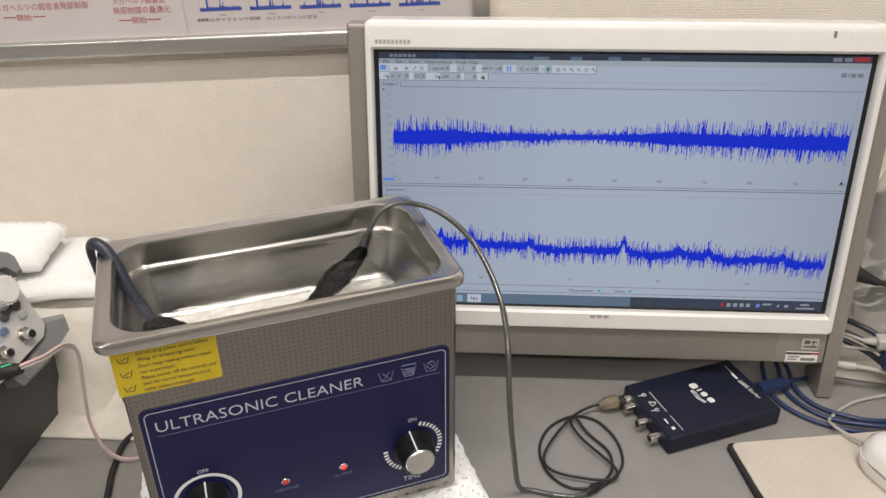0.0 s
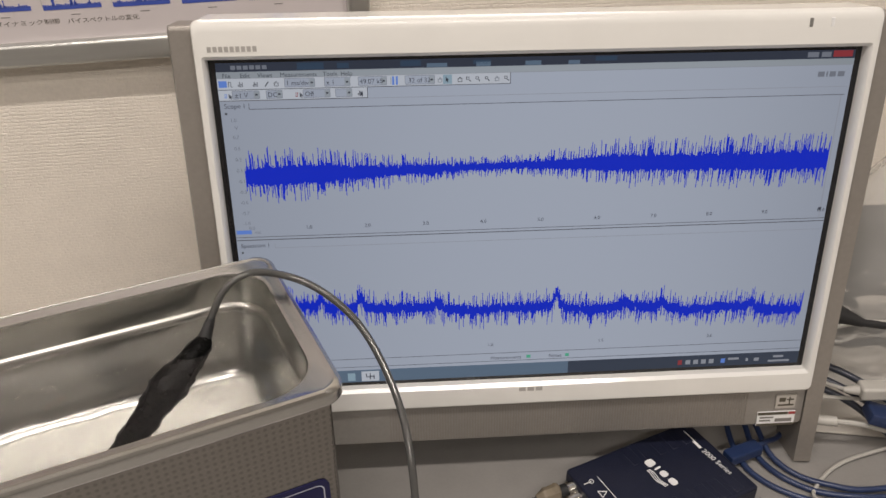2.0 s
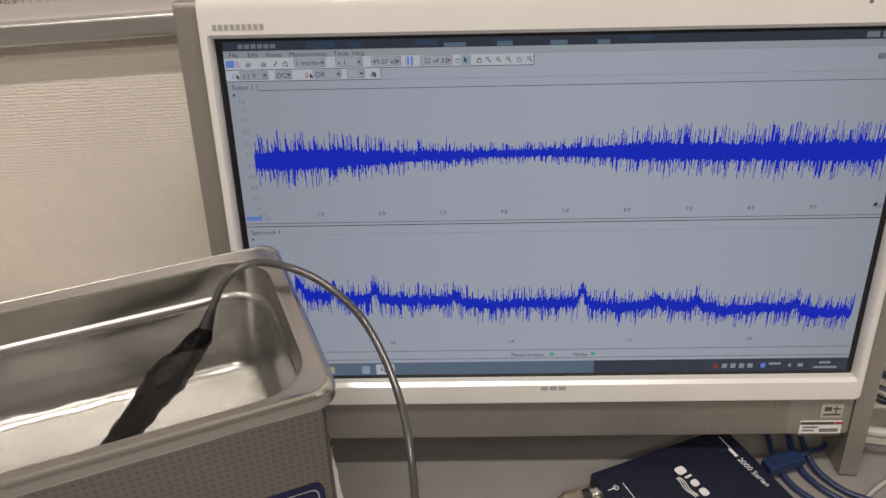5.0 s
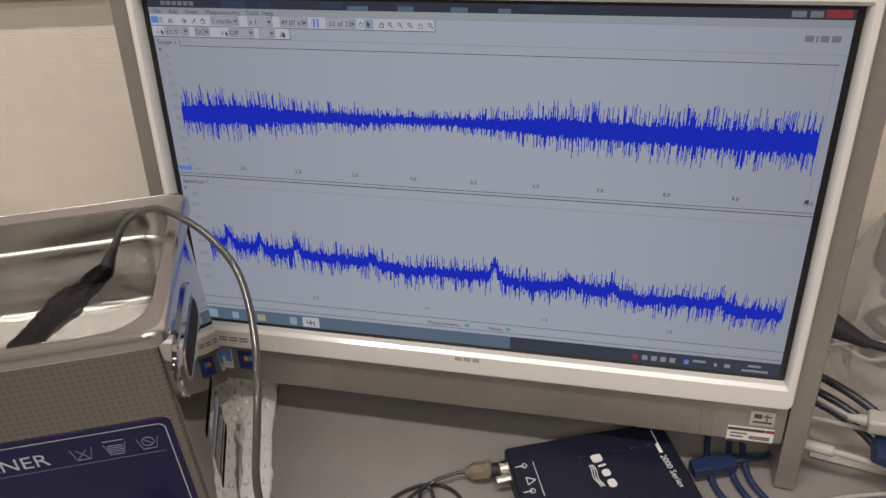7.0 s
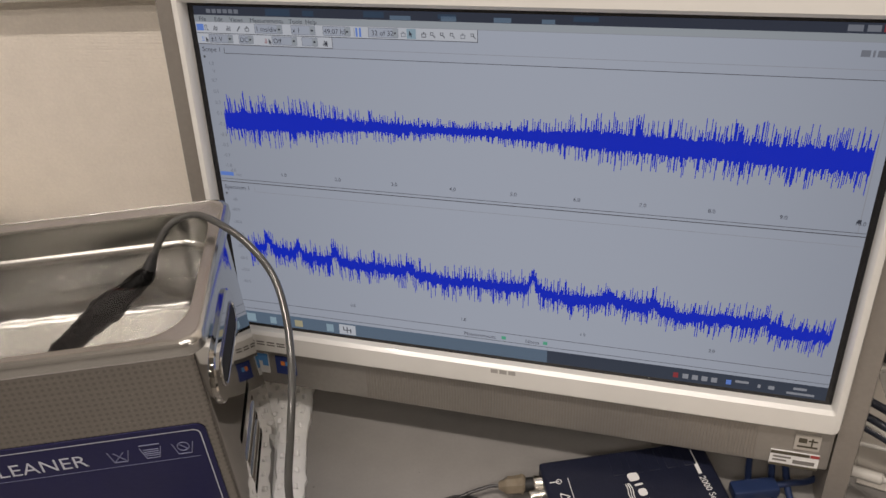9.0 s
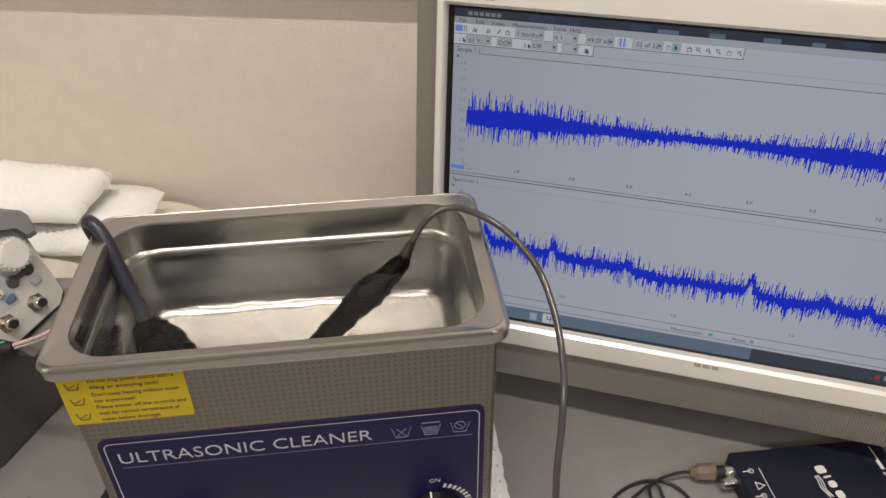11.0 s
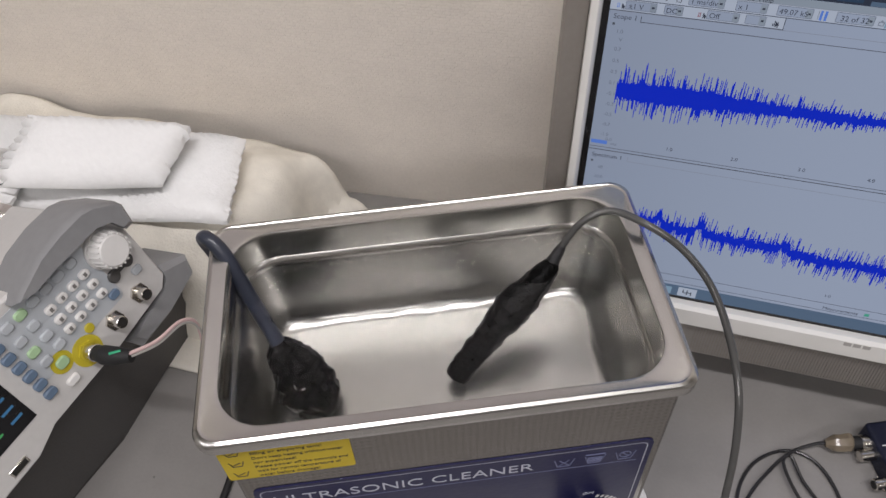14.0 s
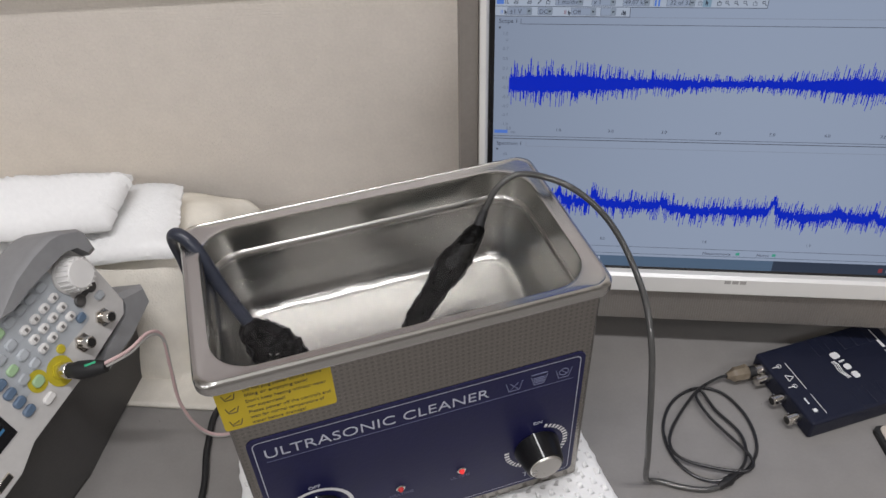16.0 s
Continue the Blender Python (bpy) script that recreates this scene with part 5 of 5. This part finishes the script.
_l.new(_clear.outputs[0], _mix.inputs[1]), _l.new(_gloss.outputs[0], _mix.inputs[2])
_l.new(_mix.outputs[0], _n["Material Output"].inputs[0])

usb_cable()
power_cable()
white_cables()
paper_stack()
plastic_bag()


# ---- mouse pad and mouse ----
def mouse_and_pad():
    t = thing("mouse_pad", pose(0.4526, 0.5083, T, 0, 0, 9), "beige cloth mouse pad with a black rubber base", "mouse pad")
    part("base", slab(bmesh.new(), rounded(0.199, 0.170, 0.006, 5), 0, 0.0040, at=(-0.0015, 0)), RUBBER, t, "black rubber underside")
    part("cover", slab(bmesh.new(), rounded(0.194, 0.169, 0.006, 5), 0.0040, 0.0052, chamfer=0.0006, at=(0.0012, 0)), PAD_TOP, t)
    part("curled_edge", Tb([(-0.0985, 0.080, 0.0030), (-0.0990, 0.040, 0.0034), (-0.0985, 0.0, 0.0042), (-0.0975, -0.040, 0.0048), (-0.0965, -0.080, 0.0040)], [0.0022, 0.0028, 0.0034, 0.0040, 0.0034], 10, 6), RUBBER, t, "black rubber edge curling up")
    t = thing("mouse", pose(0.494, 0.527, T + 0.0052, 0, 0, 24), "white plastic computer mouse on the beige pad", "mouse")
    def ring(z, s, o=0.0):
        return [(x * s, y * (s * 0.5 + 0.5) + o, z) for x, y in rounded(0.058, 0.100, 0.026, 8)]
    part("shell", loft(bmesh.new(), [ring(0.001, 0.94), ring(0.006, 1.0), ring(0.014, 1.0), ring(0.014, 0.985), ring(0.024, 0.93), ring(0.031, 0.75, -0.002), ring(0.034, 0.45, -0.004)]), WHITE_GLOSS, t)
    part("seam", Tb([(-0.0285, -0.03, 0.0145), (-0.0287, 0.0, 0.0145), (-0.027, 0.030, 0.0145), (-0.012, 0.0495, 0.0145)], 0.0008, 6, 6), GREY_PRINT, t)
    part("wheel", R((-0.003, 0.030, 0.0270), (0.003, 0.030, 0.0270), 0.008, n=20, bevel=0.001), KEY_GREY, t)
    part("cord", Tb([(0.0, 0.049, 0.008), (-0.006, 0.066, 0.006), (-0.008, 0.085, 0.004), (0.004, 0.100, -0.002), (0.050, 0.110, -0.002), (0.12, 0.10, -0.002)], 0.0017, 8, 8), WHITE_WIRE, t)


mouse_and_pad()


# ---- signal generator on its stand ----
GEN = pose(-0.3058, 0.5645, 0.8395) @ pose(0, 0, 0, 0, 0, 78) @ pose(0, 0, 0, -20, 0, 0) @ pose(0, 0, 0, 0, -2.5, 0)


def signal_generator():
    t = thing("signal_generator", GEN, "pale grey bench signal generator with keypad, dial and colour screen", "signal generator")
    out = [(-0.262, -0.004), (-0.250, -0.012), (-0.150, -0.010), (-0.128, -0.002), (-0.060, -0.001), (-0.004, 0.004), (0.004, 0.012), (0.004, 0.074), (-0.004, 0.082), (-0.050, 0.0835), (-0.066, 0.0905), (-0.255, 0.0915), (-0.262, 0.084)]
    part("front_panel", slab(bmesh.new(), out, 0.012, -0.002, "y", chamfer=0.002), GEN_WHITE, t, "pale grey front panel")
    part("housing", B(-0.255, -0.002, 0.012, 0.150, 0.004, 0.084, 0.006, 3), GEN_WHITE, t)
    # grey rubber corner guards
    g1 = [(-0.092, 0.087), (-0.085, 0.0905), (-0.062, 0.1000), (-0.040, 0.1035), (-0.018, 0.1035), (-0.008, 0.1000), (0.007, 0.0885), (0.010, 0.082), (0.008, 0.066), (0.001, 0.066), (-0.004, 0.078), (-0.016, 0.0845), (-0.060, 0.0850), (-0.080, 0.0830)]
    part("corner_guard", slab(bmesh.new(), g1, 0.024, -0.016, "y", chamfer=0.005), GEN_GREY, t, "grey rubber corner guard")
    g2 = [(-0.050, -0.008), (-0.004, 0.0025), (0.004, 0.010), (0.006, 0.018), (0.030, 0.006), (0.026, -0.010), (-0.010, -0.019), (-0.045, -0.020)]
    part("corner_guard", slab(bmesh.new(), g2, 0.060, 0.000, "y", chamfer=0.005), GEN_GREY, t, "grey rubber corner guard")
    y = -0.002
    # dial
    d = part("dial", R((-0.0185, y, 0.0640), (-0.0185, y - 0.015, 0.0640), 0.0140, 0.0125, 28, 0.0015), KEY_WHITE, t, "large white rotary dial")
    part("dial_base", R((-0.0185, y + 0.0005, 0.0640), (-0.0185, y - 0.003, 0.0640), 0.0158, n=28, bevel=0.0008), GEN_WHITE, d)
    for k in range(20):
        a = 2 * math.pi * k / 20
        part("dial_rib", R((-0.0185 + 0.0139 * math.cos(a), y - 0.002, 0.064 + 0.0139 * math.sin(a)), (-0.0185 + 0.0126 * math.cos(a), y - 0.0145, 0.064 + 0.0126 * math.sin(a)), 0.0008, n=6), KEY_WHITE, d)

    def key(name, x, z, w, h, material, turn=0, high=0.0028):
        o = rounded(w, h, min(w, h) * 0.38, 3)
        c, s = math.cos(radians(turn)), math.sin(radians(turn))
        o = [(u * c - v * s, u * s + v * c) for u, v in o]
        return part(name, slab(bmesh.new(), o, y + 0.0005, y - high, "y", (x, z), 0.0008), material, t)

    part("key_field", slab(bmesh.new(), rounded(0.082, 0.056, 0.004, 4), y + 0.0004, y - 0.0005, "y", (-0.071, 0.0545)), KEY_GREY, t)
    for i in range(4):
        for j in range(3):
            k = key("number_key", -0.0420 - i * 0.0110, 0.0620 - j * 0.0102, 0.0082, 0.0062, KEY_WHITE, high=0.0034)
            rects_part("key_mark", [(-0.0432 - i * 0.0110, -0.0408 - i * 0.0110, 0.0605 - j * 0.0102, 0.0635 - j * 0.0102)], y - 0.0035, GREY_PRINT, k)
    for i in range(6):
        key("menu_key", -0.0435 - i * 0.0118, 0.0748, 0.0092, 0.0068, KEY_GREEN if i == 4 else KEY_GREY)
    for i, (x, z) in enumerate(((-0.0900, 0.0625), (-0.0890, 0.0505), (-0.0875, 0.0390), (-0.1030, 0.0610), (-0.1025, 0.0490), (-0.1015, 0.0375))):
        key("mode_key", x, z, 0.0092, 0.0068, KEY_GREEN if i == 4 else KEY_GREY)
    for i in range(6):
        key("soft_key", -0.1165 + 0.0003 * i, 0.0690 - i * 0.0100, 0.0098, 0.0066, KEY_BLUE, high=0.0034)
    key("output_key", -0.0950, 0.0278, 0.0098, 0.0080, KEY_GREEN)
    key("trigger_key", -0.0985, 0.0120, 0.0105, 0.0060, KEY_WHITE)
    key("output_key", -0.0360, 0.0335, 0.0088, 0.0066, KEY_BLUE)
    key("help_key", -0.0110, 0.0335, 0.0085, 0.0064, KEY_GREY)
    part("arrow_key", R((-0.0270, y, 0.0435), (-0.0270, y - 0.003, 0.0435), 0.0052, n=18, bevel=0.001), GEN_DARK, t)
    part("arrow_key", R((-0.0120, y, 0.0450), (-0.0120, y - 0.003, 0.0450), 0.0052, n=18, bevel=0.001), GEN_DARK, t)
    part("arrow_link", B(-0.0270, -0.0120, y - 0.002, y + 0.0005, 0.0422, 0.0462, 0.0006, 1), GEN_DARK, t)
    part("probe_light", R((-0.0655, y, 0.0300), (-0.0655, y - 0.002, 0.0300), 0.0038, n=18, bevel=0.0006), YELLOW_RING, t)
    for i, x in enumerate((-0.0215, -0.0490, -0.0775)):
        z = 0.0185
        s = part("socket", R((x, y + 0.001, z), (x, y - 0.011, z), 0.0048, n=20, bevel=0.0005), CHROME, t, "nickel bayonet socket")
        part("socket_nut", R((x, y + 0.001, z), (x, y - 0.0022, z), 0.0078, n=6), CHROME if i < 2 else YELLOW_RING, s)
        part("pin", R((x, y - 0.004, z - 0.006), (x, y - 0.004, z + 0.006), 0.0009, n=8), CHROME, s)
        part("bore", R((x, y - 0.010, z), (x, y - 0.0113, z), 0.0034, n=16), HOLE_SHADE, s)
    part("yellow_ring", slab(bmesh.new(), disc(0.0120), y + 0.0004, y - 0.0008, "y", (-0.0775, 0.0185)), YELLOW_RING, t)
    part("yellow_ring", slab(bmesh.new(), disc(0.0086), y + 0.0004, y - 0.0006, "y", (-0.0950, 0.0278)), YELLOW_RING, t)
    # screen
    f = part("display", B(-0.245, -0.1310, y - 0.0007, y + 0.0005, 0.0150, 0.0760, 0.0003, 1), LCD_OFF, t, "dark colour display with small green and blue readings")
    rng = random.Random(5)
    for i in range(6):
        z = 0.0690 - i * 0.0088
        part("reading", front_rects(bmesh.new(), [(-0.1455, -0.1360, z - 0.0010, z + 0.0010)], y - 0.0008), GEN_LCD_BLUE, f, smooth=False)
        part("reading", front_rects(bmesh.new(), [(-0.162, -0.153, z - 0.0008, z + 0.0008)], y - 0.0008), GEN_LCD_GREEN if i % 2 else GEN_LCD_BLUE, f, smooth=False)
    bm = bmesh.new()
    tube(bm, [(-0.235 + i * 0.005, y - 0.0009, 0.045 + 0.010 * math.sin(i * 0.9)) for i in range(14)], 0.0004, 6, 4)
    part("wave", bm, GEN_LCD_BLUE, f)
    # USB port
    part("usb_port", B(-0.1700, -0.1555, y - 0.0012, y + 0.0005, -0.0045, 0.0015, 0.0004, 1), CHROME, t)
    part("port_slot", B(-0.1688, -0.1567, y - 0.0016, y, -0.0035, 0.0005), HOLE_SHADE, t)
    rects_part("name_mark", [(-0.128 - i * 0.0045, -0.1248 - i * 0.0045, 0.0835, 0.0865) for i in range(6)], y, GREY_PRINT, t)


GEN_LCD_BLUE = glow("display_blue", (0.08, 0.25, 0.45), 0.6)
GEN_LCD_GREEN = glow("display_green", (0.10, 0.50, 0.15), 0.6)
signal_generator()


def stand():
    t = thing("instrument_stand", pose(0, 0, T), "dark grey sloped box standing under the signal generator", "instrument stand")
    def level(x, y, up):
        """Height of the underside of the generator above the desk at a place, or the desk."""
        if not up:
            return 0.0
        o, n = GEN @ Vector((0, 0, 0.003)), GEN.to_3x3() @ Vector((0, 0, 1))
        return o.z - (n.x * (x - o.x) + n.y * (y - o.y)) / n.z - T - 0.0005
    corners = ((-0.338, 0.606), (-0.344, 0.480), (-0.372, 0.335), (-0.462, 0.350), (-0.425, 0.630))
    top = ((-0.318, 0.590), (-0.336, 0.480), (-0.362, 0.345), (-0.450, 0.362), (-0.420, 0.612))
    bm = bmesh.new()
    loft(bm, [[(x, y, 0) for x, y in corners], [(x * 0.5 + a * 0.5, y * 0.5 + b * 0.5, level(a, b, 1) * 0.55) for (x, y), (a, b) in zip(corners, top)], [(x, y, level(x, y, 1)) for x, y in top]])
    bmesh.ops.bevel(bm, geom=list(bm.edges), offset=0.004, segments=2, affect="EDGES")
    part("box", bm, GEN_DARK, t)


stand()


def generator_lead():
    t = thing("generator_lead", pose(0, 0, 0), "pink twin wire on a black plug with green marking", "cable")
    g = lambda x, y, z: GEN @ Vector((x, y, z))
    p = part("plug", Tb([g(-0.0775, -0.012, 0.0185), g(-0.0765, -0.022, 0.0175), g(-0.0740, -0.032, 0.0160), g(-0.0700, -0.043, 0.0135)], [0.0050, 0.0072, 0.0068, 0.0045], 14, 6), RUBBER, t, "black moulded plug")
    part("ring", R(g(-0.0775, -0.006, 0.0185), g(-0.0773, -0.014, 0.0183), 0.0066, n=20, bevel=0.0006), CHROME, p)
    bm = bmesh.new()
    for k in range(3):
        rod(bm, g(-0.0740 - 0.003 + 0.003 * k, -0.033, 0.0225 - 0.001 * k), g(-0.0715 + 0.001 * k, -0.0385, 0.0205 - 0.002 * k), 0.0010, n=6)
    part("marking", bm, GREEN_TAPE, p, "green tape marking")
    for o in (0.0, 0.0030):
        q = Vector((0, 0, o))
        part("wire", Tb([g(-0.0715, -0.041, 0.0140) + q, Vector((-0.272, 0.502, 0.864)) + q, Vector((-0.266, 0.524, 0.860)) + q, Vector((-0.262, 0.533, 0.846)) + q, Vector((-0.264, 0.530, 0.810)) + q, Vector((-0.264, 0.524, 0.770)) + q, Vector((-0.255, 0.524, 0.735)) + q, Vector((-0.236, 0.528, 0.7225 + o * 0.6)), Vector((-0.205, 0.545, 0.7225 + o * 0.6))], 0.0014, 8, 8), PINK_WIRE if o else WHITE_WIRE, t)


generator_lead()


def black_cord():
    t = thing("black_cord", pose(0, 0, 0), "black cord lying on the desk beside the cleaner", "cord")
    part("cord", Tb([(-0.210, 0.600, T + 0.003), (-0.250, 0.560, T + 0.003), (-0.249, 0.515, T + 0.003), (-0.238, 0.468, T + 0.003), (-0.236, 0.40, T + 0.003), (-0.25, 0.30, T + 0.003)], 0.0030, 8, 8), RUBBER, t)


black_cord()


# ---- cloth and foam pads behind ----
def cloth_pile():
    bm = bmesh.new()
    n, k = 70, 44
    x0, x1, y0, y1 = -0.66, -0.225, 0.555, 0.770
    grid = []
    for i in range(n + 1):
        col = []
        for j in range(k + 1):
            u, v = i / n, j / k
            x, y = x0 + (x1 - x0) * u, y0 + (y1 - y0) * v
            right = x1 - 0.075 * (1 - v) ** 1.4 + 0.006 * math.sin(v * 13)
            sx = min(1, max(0, (right - 0.022 - x) / 0.030))
            tail = min(1, max(0, (right - x) / 0.026))
            front = 0.580 + 0.012 * math.sin(x * 34) - 0.10 * max(0, -0.36 - x)
            sy = min(1, max(0, (y - front) / 0.085))
            h = (0.112 - 0.045 * max(0, v - 0.45)) * math.sqrt(max(0, 1 - (1 - sx) ** 2)) * math.sqrt(max(0, 1 - (1 - sy) ** 2))
            h = max(h, 0.034 * v * math.sqrt(max(0, 1 - (1 - tail) ** 2)) * math.sqrt(max(0, 1 - (1 - sy) ** 2)))
            fold = 0.012 * noise.noise(Vector((x * 13, y * 17, 0.5))) + 0.006 * math.sin(x * 46 + y * 30)
            z = max(0.0008, h + fold * min(1, h / 0.04))
            p = Vector((x + 0.006 * noise.noise(Vector((x * 20, y * 20, 3))), y, T + z))
            limit = WALL - 0.012 + math.tan(radians(5)) * (p.x + 0.05)
            p.y = min(p.y, limit)
            col.append(bm.verts.new(p))
        grid.append(col)
    for i in range(n):
        for j in range(k):
            bm.faces.new((grid[i][j], grid[i + 1][j], grid[i + 1][j + 1], grid[i][j + 1]))
    ob = part("cream_cloth", bm, CLOTH)
    tagged(ob, "cream cloth heaped on the desk against the wall", "cloth")
    mod = ob.modifiers.new("thickness", "SOLIDIFY")
    mod.thickness, mod.offset = 0.003, -1


def foam_pad(corners, thick, cells, seed, label):
    """A soft foam sheet between four top corners, rounded at its edges, with small cells pressed into it."""
    c = [Vector(p) for p in corners]
    bm = bmesh.new()
    nx, ny = cells
    top, low = [], []
    for i in range(nx + 1):
        a, b = [], []
        for j in range(ny + 1):
            u, v = i / nx, j / ny
            p = (c[0] * (1 - u) + c[1] * u) * (1 - v) + (c[3] * (1 - u) + c[2] * u) * v
            e = min(u * nx, (1 - u) * nx, v * ny, (1 - v) * ny)
            soft = 1 - math.exp(-e * 0.55)
            zig = 0.0075 * (1 if j % 2 else -1) * math.exp(-0.5 * u * nx) + 0.003 * noise.noise(Vector((j * 0.9, seed, i * 0.2))) * math.exp(-0.3 * e)
            ripple = 0.0024 * (1 if (i + j) % 2 else -1) * soft + 0.004 * noise.noise(Vector((p.x * 25, p.y * 25, seed)))
            q = Vector((p.x + zig, p.y, p.z))
            a.append(bm.verts.new(q + Vector((0, 0, ripple - thick * 0.42 * (1 - soft)))))
            b.append(bm.verts.new(q + Vector((0, 0, -thick + thick * 0.42 * (1 - soft) + 0.003 * noise.noise(Vector((p.x * 25, p.y * 25, seed + 4)))))))
        top.append(a), low.append(b)
    for i in range(nx):
        for j in range(ny):
            bm.faces.new((top[i][j], top[i + 1][j], top[i + 1][j + 1], top[i][j + 1]))
            bm.faces.new((low[i][j], low[i][j + 1], low[i + 1][j + 1], low[i + 1][j]))
    rim = [(i, 0) for i in range(nx)] + [(nx, j) for j in range(ny)] + [(i, ny) for i in range(nx, 0, -1)] + [(0, j) for j in range(ny, 0, -1)]
    for (a, b), (d, e) in zip(rim, rim[1:] + rim[:1]):
        bm.faces.new((low[a][b], low[d][e], top[d][e], top[a][b]))
    ob = part("foam_pad", bm, FOAM)
    tagged(ob, label, "foam pad", "folded foam pads")


cloth_pile()
foam_pad(((-0.560, 0.585, 0.850), (-0.292, 0.640, 0.850), (-0.312, 0.728, 0.862), (-0.580, 0.700, 0.866)), 0.022, (66, 30), 1.0, "white perforated foam sheet folded on the cream cloth")
foam_pad(((-0.468, 0.600, 0.893), (-0.348, 0.645, 0.880), (-0.344, 0.700, 0.898), (-0.474, 0.668, 0.912)), 0.030, (30, 16), 7.0, "thick white foam pad folded on top of the pile")
foam_pad(((-0.640, 0.560, 0.868), (-0.470, 0.600, 0.868), (-0.478, 0.655, 0.876), (-0.650, 0.640, 0.878)), 0.024, (30, 14), 12.0, "white foam pad sagging at the end of the pile")


def spare_probe():
    t = thing("spare_probe", pose(0, 0, 0), "spare black-wrapped probe lying on the foam pads", "probe")
    part("probe_body", Tb([(-0.482, 0.628, 0.914), (-0.490, 0.620, 0.908), (-0.494, 0.606, 0.900), (-0.498, 0.586, 0.888)], [0.006, 0.0105, 0.0085, 0.005], 16, 10, 0.3), TAPE, t)
    part("lead", Tb([(-0.497, 0.590, 0.889), (-0.500, 0.570, 0.884), (-0.520, 0.545, 0.885)], 0.003, 8, 6), CHROME, t)


spare_probe()


def foil_wrap():
    """A crumpled strip of metal foil beside the pads."""
    bm = bmesh.new()
    bmesh.ops.create_icosphere(bm, subdivisions=4, radius=1.0)
    for v in bm.verts:
        c = v.co.copy()
        w = 1 + 0.30 * noise.noise(c * 2.2) + 0.22 * abs(noise.noise(c * 5.5))
        v.co = Vector((c.x * 0.034 * w, c.y * 0.015 * w, c.z * 0.012 * w))
    ob = part("foil_wrap", bm, CHROME)
    ob.matrix_world = pose(FOIL[0], FOIL[1], FOIL[2], 0, 4, 12)
    tagged(ob, "small crumpled strip of silver foil on the foam pad", "foil")


FOIL = (-0.480, 0.568, 0.874)
foil_wrap()
